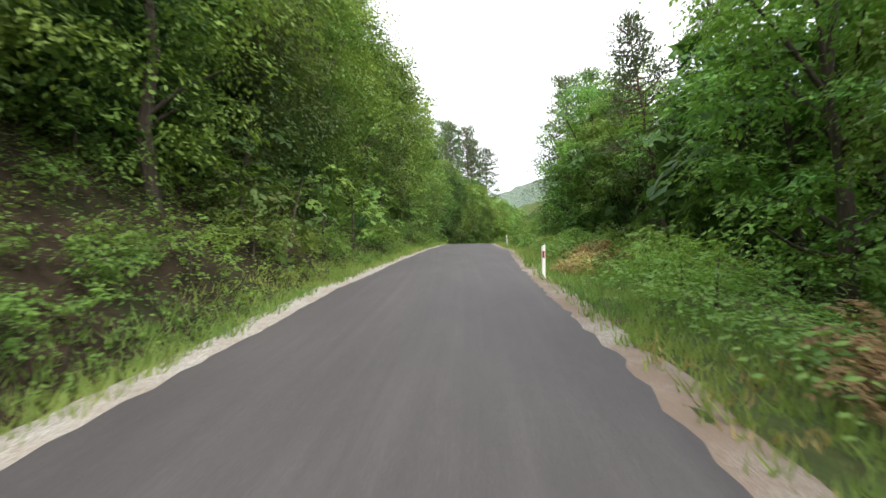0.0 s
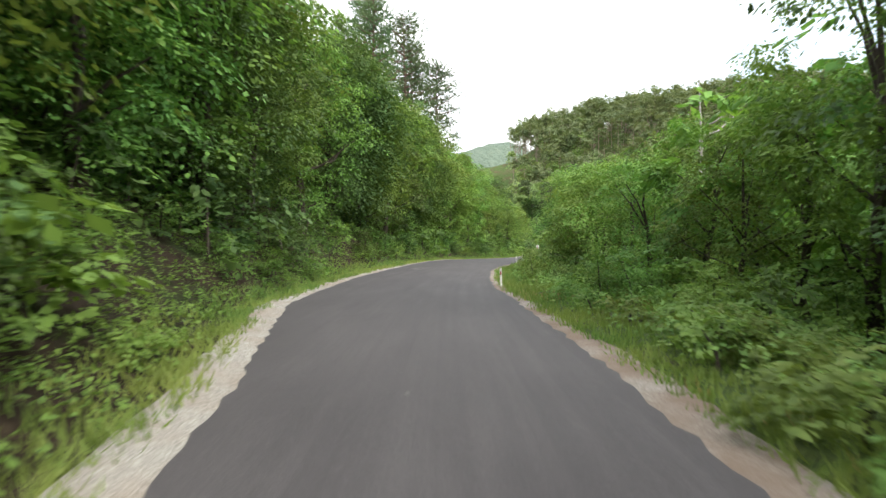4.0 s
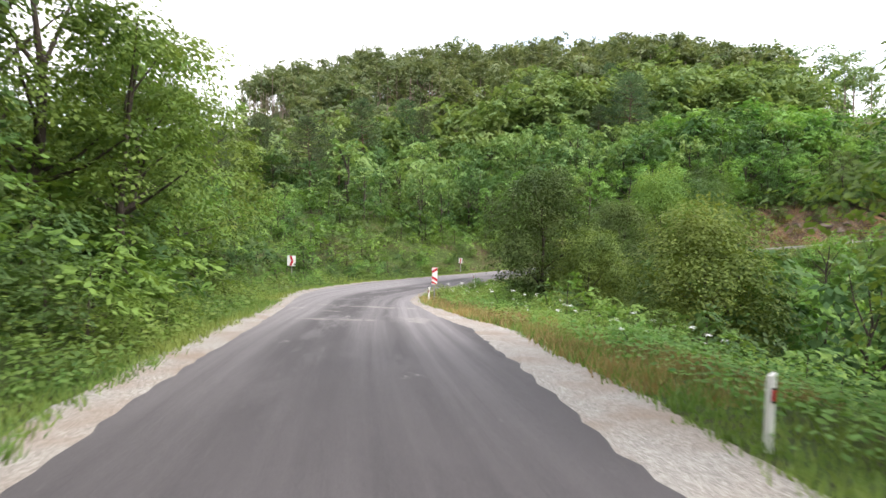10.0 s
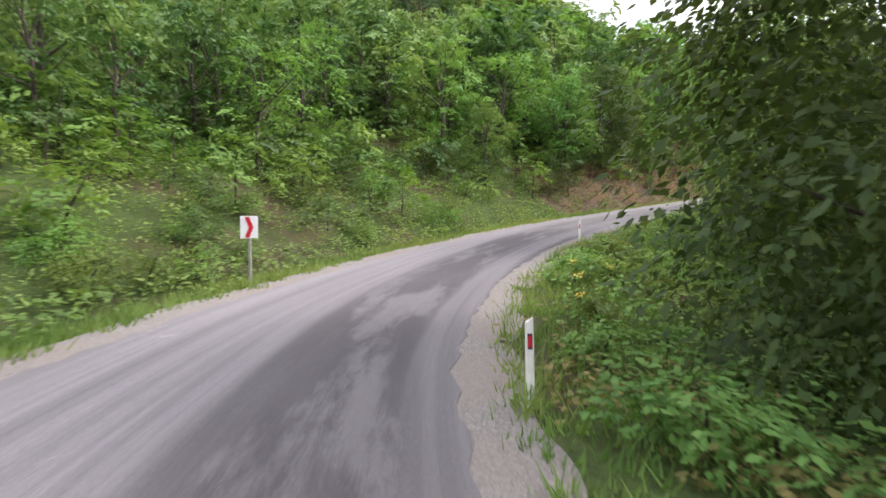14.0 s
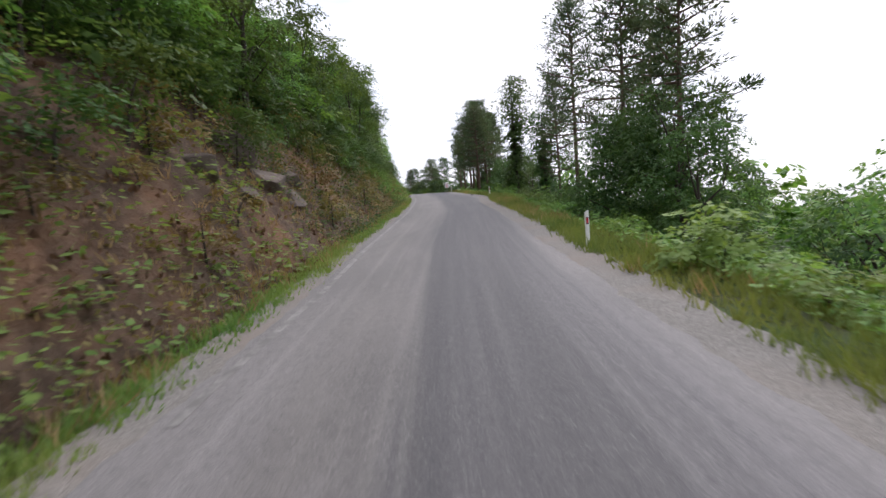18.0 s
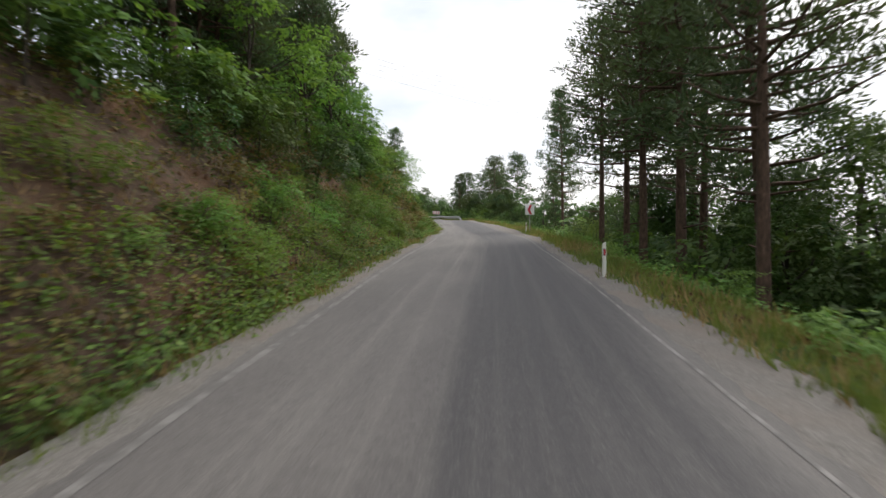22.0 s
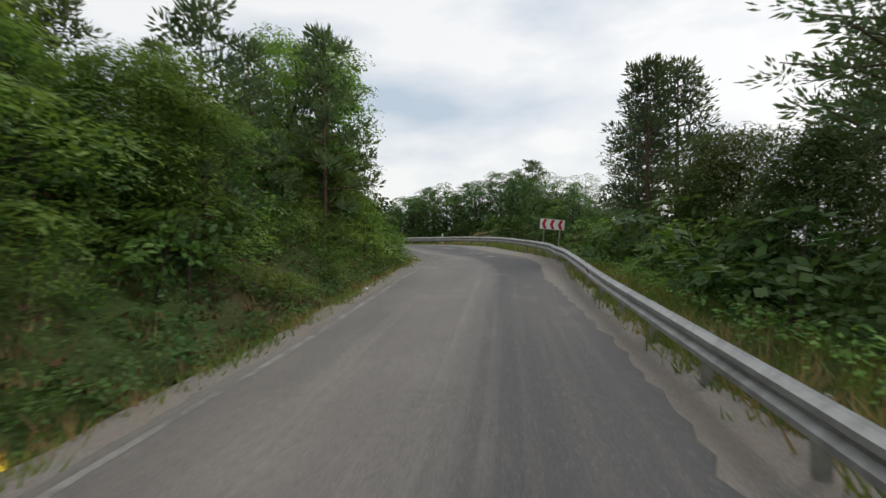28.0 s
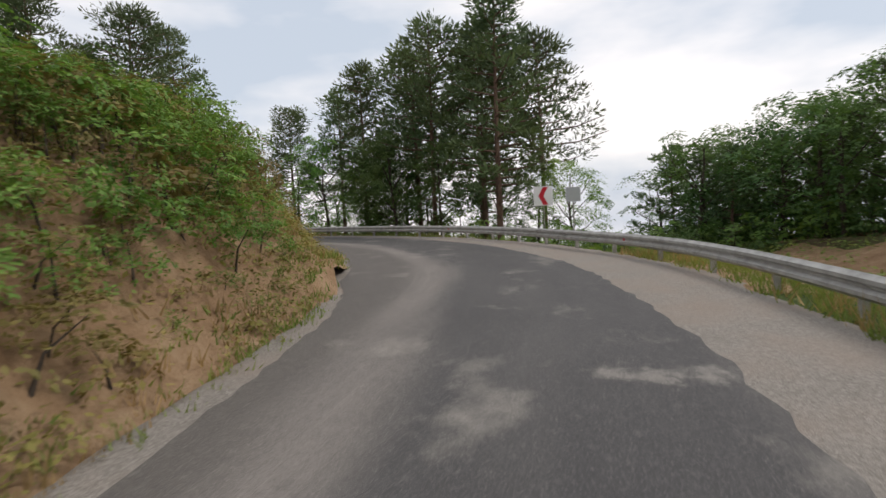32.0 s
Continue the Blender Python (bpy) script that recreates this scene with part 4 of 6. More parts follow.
def to_top(s, u, top):
    """The height of a tree whose tip is that far above the road."""
    q = spot(s, u)
    return top - (ground_z(q[0], q[1]) - q[2])


# ---- lower stretch, hill side ----
wood, brush = Thicket(), Thicket()
scatter(101, [*LIGHTS, *DARKS], 18, (-22, 30), (5.0, 8.0), -1, (8, 11), 8, group="roadside broadleaved trees", apart=1.7)
stand(TALL_PINES, [(s, u, to_top(s, u, t), 0.95) for s, u, t in ((96, -11.5, 24.5), (100, -13.5, 26.5), (103, -10.5, 26), (104.5, -15, 24.5), (108, -11.5, 25), (111, -9.5, 23.5), (99, -17, 25))], 18, "tall pines behind the roadside trees")
scatter(189, [*LIGHTS, *DARKS], 16, (96, 126), (3.3, 5.8), -1, (8.0, 11.0), 8, group="roadside broadleaved trees", apart=1.7)
scatter(214, BIGS, 9, (88, 112), (3.6, 6.5), -1, (10.5, 12.5), 13, group="roadside broadleaved trees", apart=2.4)
scatter(100, [*LIGHTS, *DARKS], 20, (60, 96), (3.3, 5.8), -1, (8.0, 11.0), 8, group="roadside broadleaved trees", apart=1.7)
stand(OVERHANG, [(s, float(edge_l(s)) - g, h, 0.95) for s, g, h in ((-3, 3.4, 9), (1.5, 3.1, 9.5), (6.5, 3.4, 9), (11, 3.0, 9.5), (16, 3.4, 9), (21, 3.1, 9.5), (26, 3.3, 10), (31, 3.0, 10.5), (36, 3.3, 11), (41, 3.1, 11), (46, 3.4, 11.5), (51, 3.1, 11), (57, 3.3, 10.5), (62, 3.1, 10), (66.5, 3.3, 10), (71, 3.0, 10.5), (76, 3.3, 10.5), (81, 3.1, 10))], 11, "trees overhanging the road")
scatter(198, DARKS, 18, (-8, 40), (3.6, 5.0), -1, (3.5, 5.5), 8, group="roadside broadleaved trees", apart=1.5)
scatter(195, BIGS, 20, (26, 64), (4.2, 8.5), -1, (10.5, 14), 13, group="roadside broadleaved trees", apart=2.0)
scatter(196, BIGS, 14, (-20, 28), (6.0, 11), -1, (11, 14), 13, group="roadside broadleaved trees", apart=2.4)
scatter(102, BACK, 84, (-22, 135), (6, 20), -1, (8, 12), 9, apart=2.0, into=wood)
scatter(103, SHRUBS, 46, (-22, 140), (1.0, 2.4), -1, (0.8, 1.6), 1.8, apart=0.8)
scatter(104, DARK_SHRUBS, 46, (-22, 136), (1.4, 3.4), -1, (1.2, 2.4), 1.9, apart=0.8)
scatter(169, MASS_FINE, 170, (-14, 126), (0.9, 3.6), -1, (0.5, 1.2), 1.8, apart=0.6, into=brush)
scatter(105, MASS, 170, (-22, 140), (1.6, 5.5), -1, (1.2, 2.8), 1.8, apart=0.6, into=brush)
# lower stretch, valley side
scatter(111, BIGS, 6, (-6, 14), (4.8, 9), 1, (11, 14), 13, apart=2.4)
scatter(197, BIGS, 7, (34, 58), (6.5, 14), 1, (11, 15), 13, apart=2.6)
stand([BIGS[0], TALL_PINES[1], BIGS[1], BIGS[2], TALL_PINES[0], BIGS[0], BIGS[1]], [(s, u, to_top(s, u, t) * k, w) for s, u, t, k, w in ((44, 10.5, 12, 1, 0.95), (50, 8.8, 15, 0.72, 1.0), (48, 12, 14, 1, 0.9), (54, 9.5, 12.5, 1, 0.9), (55, 12, 17, 0.72, 1.1), (59, 9.8, 10, 1, 0.9), (40, 12.5, 13, 1, 1.0))], 13)
scatter(108, MID, 18, (12, 54), (7.5, 13), 1, (8, 11), 8, apart=2.4, into=wood)
scatter(112, BACK, 46, (-22, 60), (8, 24), 1, (9, 13), 9, apart=2.2, into=wood)
scatter(107, TALL_PINES, 5, (20, 64), (7, 14), 1, (12, 16), 18, apart=3)
scatter(113, HERBS, 90, (16, 62), (0.9, 4.5), 1, (0.5, 1.0), 0.75, apart=0.5)
scatter(114, SHRUBS, 26, (-22, 60), (2.2, 5), 1, (0.9, 1.8), 1.7, apart=0.8)
scatter(115, LIGHTS, 18, (62, 98), (5.6, 9.5), 1, (5.5, 8.5), 8, apart=2.0)
stand([LIGHTS[1], DARKS[0], LIGHTS[3], DARKS[1]], [(90, 8.2, 9.0, 0.9), (92.8, 7.0, 9.0, 0.85), (95.2, 6.6, 9.5, 0.85), (97.6, 7.4, 9.5, 0.85)], 8)
scatter(116, BACK, 34, (60, 120), (8, 24), 1, (8, 11), 9, apart=2.4, into=wood)
scatter(117, SHRUBS, 46, (58, 128), (1.2, 4.0), 1, (0.8, 1.8), 1.7, apart=0.7)
scatter(110, MASS, 110, (-22, 132), (3.0, 9.5), 1, (1.0, 2.2), 1.8, apart=0.8, into=brush)
scatter(119, PINES, 22, (60, 135), (22, 55), -1, (12, 17), 11, apart=3)
# the right-hand bend
scatter(106, TREES, 14, (126, 147), (3.8, 8), -1, (7.5, 10), 8, apart=1.8)
scatter(121, SHRUBS, 22, (132, 190), (1.4, 4), -1, (0.8, 1.5), 1.8, apart=0.8)
scatter(120, DARK_SHRUBS, 20, (136, 196), (2.4, 6), -1, (1.2, 2.0), 1.9, apart=1.0)
scatter(128, MASS, 260, (134, 200), (2.5, 13), -1, (1.2, 2.6), 1.8, apart=0.7, into=brush)
scatter(122, MID, 10, (138, 164), (9, 15), -1, (3.0, 4.2), 8, apart=2.4, into=wood)
scatter(171, MID, 22, (166, 200), (8, 15), -1, (5.0, 7.5), 8, apart=2.4, into=wood)
scatter(123, HILL, 60, (134, 164), (12, 40), -1, (3.2, 4.8), 9, apart=1.9, into=wood)
scatter(213, MASS, 150, (150, 202), (5, 24), -1, (1.2, 2.8), 1.8, apart=0.9, into=brush)
scatter(181, MASS, 130, (136, 168), (12, 36), -1, (1.5, 3.2), 1.8, apart=1.0, into=brush)
stand(LIGHTS, [(139.5, -6.8, 8.0, 1.0), (143.5, -8.2, 8.5, 1.0), (146, -9.8, 7.5, 1.0), (147.6, -8.4, 8.0, 1.1)], 8)
scatter(172, HILL, 170, (167, 222), (10, 36), -1, (5.0, 8.0), 9, apart=1.9, into=wood)
scatter(124, HERBS, 50, (136, 176), (0.7, 3), 1, (0.4, 0.8), 0.75, apart=0.5)
scatter(125, SHRUBS, 22, (138, 186), (2.6, 7), 1, (0.8, 1.6), 1.7, apart=0.9)
stand(DENSE[::-1], [(s, u, to_top(s, u, t), w) for s, u, t, w in ((163.4, 6.0, 7.6, 0.88), (179, 6.8, 7.5, 0.8), (171, 7.8, 5.4, 0.8), (160.5, 9.4, 3.6, 0.95), (184, 7.8, 6.5, 0.8), (152, 15, 4.5, 1.1))], 8)
stand([DENSE[0], TREES[1], DENSE[0], TREES[5]], [(s, u, to_top(s, u, t), w) for s, u, t, w in ((127, 9.4, 9.0, 0.9), (120, 13.0, 7.2, 1.0), (124, 11.6, 7.6, 0.95), (130.5, 11.5, 8.0, 0.9), (115, 11.0, 6.0, 1.0))], 8)
scatter(126, BACK, 36, (140, 196), (13, 28), 1, (6, 8), 9, apart=2.3, into=wood)
scatter(127, HERBS, 60, (170, 204), (0.8, 4.5), 1, (0.6, 1.1), 0.75, apart=0.6)
scatter(129, MASS, 90, (136, 205), (5, 13), 1, (1.2, 2.4), 1.8, apart=0.8, into=brush)
scatter(166, PINES, 18, (158, 200), (24, 46), -1, (8, 13), 11, group="pines on the slope above the bend", apart=3)
# the climb, cutting side
scatter(131, DARK_SHRUBS, 62, (188, 278), (2.8, 5.4), -1, (1.2, 2.4), 2.0, apart=0.9)
scatter(130, MASS, 145, (188, 278), (3.4, 7.5), -1, (1.2, 2.6), 1.8, apart=0.7, into=brush)
scatter(191, [*MASS_DRY, *MASS_FINE], 45, (278, 303), (2.6, 6.5), -1, (0.7, 1.5), 1.8, apart=0.7, into=brush)
scatter(132, TREES, 24, (184, 246), (3.2, 5), -1, (4.0, 6.5), 8, apart=1.8)
scatter(188, MID, 24, (184, 248), (5, 9), -1, (5.0, 7.0), 8, apart=1.8, into=wood)
scatter(173, DARK_SHRUBS, 40, (192, 250), (2.3, 3.5), -1, (1.3, 2.3), 2.0, apart=0.8)
scatter(133, BACK, 48, (190, 262), (8, 22), -1, (6, 9), 9, apart=2.2, into=wood)
scatter(134, PINES, 34, (242, 286), (4.8, 12), -1, (7, 10.5), 11, apart=2.2)
scatter(192, PINES, 14, (264, 286), (4.2, 9), -1, (6, 8.5), 11, apart=1.8)
scatter(193, DARK_SHRUBS, 16, (262, 286), (2.6, 5), -1, (1.2, 2.2), 2.0, apart=0.9)
scatter(194, MID, 10, (264, 284), (3.6, 7), -1, (3.5, 5.0), 8, apart=1.6, into=wood)
scatter(135, DRY_SHRUBS, 100, (190, 305), (0.9, 3.6), -1, (0.5, 1.3), 1.4, apart=0.7)
scatter(136, SHRUBS, 50, (212, 312), (0.9, 3.2), -1, (0.5, 1.3), 1.7, apart=0.8)
scatter(199, SHRUBS, 46, (236, 276), (0.7, 2.5), -1, (0.6, 1.3), 1.7, apart=0.6)
scatter(163, [*DARK_SHRUBS, SHRUBS[0]], 26, (283, 307), (1.0, 4.6), -1, (0.7, 1.5), 1.9, apart=1.2)
scatter(164, DRY_SHRUBS, 24, (283, 307), (0.8, 4.0), -1, (0.5, 1.1), 1.4, apart=0.9)
scatter(210, [DARKS[0], TREES[1], DARKS[1], TREES[5]], 18, (278, 297), (3.4, 7.0), -1, (3.0, 4.6), 8, apart=1.4, spread=1.2)
scatter(211, [*MASS_DRY, MASS_DARK[0], MASS_FINE[0]], 70, (276, 300), (2.2, 6.5), -1, (0.9, 1.9), 1.8, apart=0.6, into=brush)
# the climb, valley side
stand(DARKS, [(s, u, to_top(s, u, t), 0.95) for s, u, t in ((210.5, 8.0, 3.0), (213.5, 8.8, 4.6), (216.5, 7.6, 3.8), (219.5, 8.2, 3.4))], 8)
scatter(141, SHRUBS, 44, (192, 316), (1.8, 4.5), 1, (0.8, 1.7), 1.8, apart=0.9)
scatter(145, DARK_SHRUBS, 40, (192, 316), (2.2, 5.5), 1, (1.0, 2.0), 1.9, apart=0.9)
scatter(149, MID_DARK, 20, (222, 318), (5.5, 10), 1, (4.0, 6.5), 8, apart=2.2, into=wood)
scatter(146, MASS, 60, (192, 226), (3.0, 11), 1, (1.0, 2.4), 1.8, apart=0.8, into=brush)
scatter(182, MID, 14, (188, 220), (7, 15), 1, (5.5, 7.5), 8, apart=2.2, into=wood)
stand(DARKS, [(s, u, to_top(s, u, t), 1.0) for s, u, t in ((254, 11, 3.0), (256.5, 9.0, 3.6), (259.5, 10.5, 4.2), (263, 9.5, 3.8), (267, 11, 4.5))], 8)
scatter(183, [*DARKS, DARKS[0], LIGHTS[0]], 20, (260, 286), (5.5, 10), 1, (4.6, 6.6), 8, apart=2.0)
scatter(174, [*MASS_DARK, MASS[0]], 140, (226, 330), (3.2, 11), 1, (1.6, 3.4), 1.8, apart=0.8, into=brush)
scatter(142, BACK, 40, (216, 320), (9, 24), 1, (6, 9), 9, apart=2.4, into=wood)
stand(TALL_PINES, [(s, u, to_top(s, u, t), w) for s, u, t, w in (
    (216, 9.6, 10.5, 1.15), (220.5, 8.8, 11, 1.1), (228, 8.3, 12.3, 0.9), (224, 11.5, 11.5, 1.0), (236, 9.2, 9.4, 0.87), (262, 5.8, 10.5, 1.16), (265, 7.2, 12, 1.16), (268.5, 6.2, 12.4, 1.16),
    (276, 6.4, 11, 1.16), (279, 8.0, 12.5, 1.16), (272, 8.2, 11, 1.16), (274.6, 4.9, 10, 1.09), (290.0, 6.6, 10.4, 0.85), (293.0, 7.4, 10.0, 0.85), (270, 5.4, 10.5, 1.2), (277, 10, 12, 1.2))], 18, "pines along the valley side")
stand(PINES, [(s, u, to_top(s, u, t), w) for s, u, t, w in (
    (306, 9.8, 5.5, 0.9), (320, 9.2, 8.6, 1.0), (327.5, 7.9, 9.0, 1.0), (333, 8.6, 7.6, 1.2), (342, 6.2, 7.8, 1.0), (343.5, 8.4, 8.2, 1.1), (346.5, 8.5, 6.5, 1.0), (337, 11, 7, 1.1), (313.3, -6.4, 10.5, 0.9), (316, -8, 9.5, 0.9))], 11, "scattered pines near the top")
scatter(143, SMALL_PINES, 16, (246, 345), (4.5, 11), 1, (3.5, 5.5), 6, apart=3)
scatter(144, HERBS, 50, (196, 320), (0.7, 2.4), 1, (0.35, 0.7), 0.75, apart=0.5)
# the top, before and through the left-hand bend
scatter(151, [*LIGHTS, DARKS[0]], 16, (309, 326), (2.4, 6.0), -1, (3.4, 5.0), 8, apart=1.5)
scatter(184, [*LIGHTS, DARKS[1]], 20, (325, 349), (2.2, 6.0), -1, (2.2, 3.4), 8, apart=1.3, spread=1.5)
stand(SMALL_PINES, [(s, u, to_top(s, u, t), 0.8) for s, u, t in ((331, -5.6, 6.0), (338, -5.4, 7.6), (341, -5.6, 7.0), (335, -6.5, 6.4))], 6)
scatter(175, SMALL_PINES, 6, (318, 342), (4.5, 8), -1, (3.0, 4.4), 6, apart=2.5)
scatter(152, [*SHRUBS, DARK_SHRUBS[0]], 50, (304, 356), (1.0, 2.6), -1, (0.8, 1.7), 1.9, apart=0.6)
scatter(147, [*MASS_FINE, MASS[0], MASS_DARK[0]], 130, (304, 350), (1.6, 6.0), -1, (0.9, 2.0), 1.8, apart=0.5, into=brush)
scatter(153, BACK, 26, (304, 352), (7, 16), -1, (3.2, 4.6), 9, apart=2.2, into=wood)
scatter(154, DRY_SHRUBS, 60, (352, 374), (1.2, 5.0), -1, (0.5, 1.1), 1.4, apart=0.5)
scatter(176, [*MASS_DRY, MASS_FINE[0]], 110, (351, 370), (1.3, 6.0), -1, (0.4, 0.9), 1.8, apart=0.45, into=brush)
scatter(185, MASS_DRY, 24, (359.5, 366), (1.3, 2.6), -1, (0.5, 1.0), 1.8, apart=0.4, into=brush)
scatter(190, [MASS_DRY[0], MASS_FINE[0]], 16, (354, 359.5), (1.1, 2.4), -1, (0.6, 1.1), 1.8, apart=0.5, into=brush)
scatter(186, [*MASS_FINE, *MASS_DARK], 80, (338, 350.5), (0.9, 4.0), -1, (0.8, 1.6), 1.8, apart=0.45, into=brush)
stand([TREES[4], TREES[1], TREES[5]], [(347, -6.4, 6.4, 1.2), (343, -7.2, 6.0, 1.1), (339.5, -6.8, 5.6, 1.1)], 8)
scatter(167, [*MASS_FINE, MASS_DRY[0], MASS_DRY[1]], 130, (359.8, 368.5), (1.1, 4.5), -1, (0.6, 1.15), 1.8, apart=0.45, into=brush)
scatter(168, [*MASS_DRY, MASS_FINE[1]], 60, (358.5, 368), (2.8, 6.0), -1, (0.7, 1.4), 1.8, apart=0.5, into=brush)
scatter(177, [TREES[1], TREES[2], DENSE[0]], 9, (359, 378), (5.0, 9.0), -1, (1.5, 2.4), 8, apart=1.8)
scatter(215, [*MASS_FINE, MASS_DRY[0], MASS_DARK[0]], 110, (349.5, 359.5), (0.7, 4.6), -1, (0.5, 1.0), 1.8, apart=0.4, into=brush)
scatter(165, [*MASS_FINE, *MASS_DRY], 80, (350, 366), (0.8, 5.5), -1, (0.25, 0.7), 1.8, apart=0.5, into=brush)
scatter(148, SHRUBS, 9, (344, 351), (1.2, 5.0), -1, (0.5, 1.2), 1.7, apart=0.7)
scatter(155, [*MASS_DARK, MASS[0]], 150, (314, 347), (2.3, 8), 1, (1.4, 2.8), 1.8, apart=0.7, into=brush)
scatter(178, DARKS, 18, (314, 346), (4.2, 9), 1, (3.4, 5.4), 8, apart=1.8)
scatter(156, MID_DARK, 9, (354, 361), (8, 15), 1, (2.2, 3.0), 8, apart=1.7, spread=1.3, into=wood)
scatter(212, MID_DARK, 30, (366, 381), (9.2, 17), 1, (5.0, 6.6), 8, apart=1.7, spread=1.2, into=wood)
scatter(187, MID_DARK, 12, (360, 366), (9.2, 17), 1, (3.2, 4.4), 8, apart=1.7, spread=1.2, into=wood)
scatter(161, [*MASS_DARK, MASS[0]], 70, (364, 374), (9.0, 16), 1, (1.4, 2.8), 1.8, apart=0.9, into=brush)
scatter(157, [*MASS_DARK, MASS[0]], 130, (350, 364), (5.6, 16), 1, (1.2, 2.6), 1.8, apart=0.9, into=brush)
scatter(162, [*MASS_DARK, MASS[0]], 60, (374, 384), (5.6, 16), 1, (1.0, 2.2), 1.8, apart=0.9, into=brush)
scatter(158, SMALL_PINES, 16, (364, 380), (9.5, 17), 1, (4.6, 6.6), 6, apart=2)
stand(PINES, [(s, u, to_top(s, u, t), w) for s, u, t, w in (
    (383, 6.4, 13.0, 1.05), (385.5, 8.0, 12.4, 1.05), (387.5, 6.2, 12.6, 1.0), (390, 7.6, 11.8, 1.05), (393, 6.0, 11.5, 1.0), (396, 7, 10.5, 1.0), (400, 6, 9.5, 1.0), (384, 11, 11.5, 1.0), (388, 11, 12, 1.0), (392, 10, 11, 1.0))], 11, "tall pines beyond the crash barrier")
scatter(159, MASS, 70, (374, 424), (3.5, 10), 1, (1.2, 2.4), 1.8, apart=0.9, into=brush)
stand([*DARKS, TREES[2]], [(s, u, to_top(s, u, t), 0.9) for s, u, t in ((386, 5.2, 5.5), (389, 4.6, 6.5), (392, 5.5, 6.0), (395.5, 4.8, 7.0), (399, 5.6, 6.5), (403, 4.8, 7.0), (407, 5.6, 6.5), (381.5, 9.8, 4.0), (384, 10.5, 4.2))], 8)
scatter(179, MID_DARK, 22, (386, 428), (3.5, 11), 1, (4.5, 6.5), 8, apart=1.8, into=wood)
scatter(180, MID, 20, (380, 426), (4, 12), -1, (3.5, 5.5), 8, apart=1.8, into=wood)
scatter(160, PINES, 22, (372, 424), (3.5, 14), -1, (5, 8), 11, apart=2.0)
wood.finish("woodland", "mixed green broadleaved woodland standing back from the road", "woodland")
brush.finish("undergrowth", "tangled green undergrowth of shrubs and brambles", "undergrowth")

# ivy-clad trunks
for s, u, t in ((241.5, 7.0, 9.6), (238.5, 8.8, 6.5)):
    q = spot(s, u)
    h = to_top(s, u, t)
    ivy = new("ivy_clad_tree")
    ivy.location = (q[0], q[1], ground_z(q[0], q[1]) - 0.05)
    v, fc = tube([(0, 0, -0.6), (0.1, 0, h * 0.5), (0.0, 0.15, h * 0.96)], [0.2, 0.15, 0.05], 7)
    mesh_ob("trunk", v, fc, BARK, ivy, smooth=True)
    r = np.random.default_rng(int(s))
    z0 = np.linspace(0.12, 0.97, 26)
    c = np.column_stack([r.normal(size=26) * 0.25, r.normal(size=26) * 0.25, z0 * h])
    v, fc = foliage(r, c, (0.75 + 0.35 * np.sin(z0 * 9)) * (1.5 - 1.3 * np.abs(z0 - 0.78)), 300, 0.24, 0.9)
    mesh_ob("ivy", v, fc, LEAF_DARK, ivy, "dense dark ivy wrapping the trunk")
    tagged(ivy, "tall trunk wrapped in dense dark ivy", "tree")

# withered clump on the first verge
dead = shrub(98, 0.9, 0.9, 12, 190, 0.075, STRAW, "withered_shrub", "withered straw-brown shrub heap on the verge")
for s, u, k in ((15.4, 2.9, 0.7), (16.6, 3.3, 0.9), (17.2, 4.0, 1.1), (14.6, 2.5, 0.5), (4.6, 3.4, 0.7), (5.6, 3.9, 0.9)):
    q = spot(s, u)
    set_down(dead, q[0], q[1], ground_z(q[0], q[1]) - 0.05, (k, k), s * 40)

# dead snag over the valley-side shrubs
snag = new("dead_tree")
q = spot(100, 17)
k = to_top(100, 17, 16.5) / 10.2
snag.matrix_basis = pose(q[0], q[1], ground_z(q[0], q[1]) - 0.1) @ Matrix.Scale(k, 4)
v, fc = joined([tube([(0, 0, -0.4), (0.1, 0.1, 4), (0.25, 0, 7), (0.2, 0.1, 10.2)], [0.16, 0.12, 0.07, 0.015])])
mesh_ob("trunk", v, fc, DEADWOOD, snag, smooth=True)
for z0, dx, dy, dz in ((6.2, 1.6, 0.8, 0.9), (7.0, -1.2, -0.6, 0.4), (5.2, -1.4, 0.8, 0.7), (8.0, 0.9, -0.7, 0.6), (7.6, 1.8, 0.4, 1.0)):
    v, fc = tube([(0.2, 0.05, z0), (0.2 + dx * 0.5, dy * 0.5, z0 + dz * 0.3), (0.2 + dx, dy, z0 + dz), (0.2 + dx * 1.2, dy * 1.4, z0 + dz * 1.8)], [0.05, 0.035, 0.02, 0.006], 5)
    mesh_ob("branch", v, fc, DEADWOOD, snag, smooth=True)
tagged(snag, "bare grey dead tree sticking out of green shrubs", "tree")

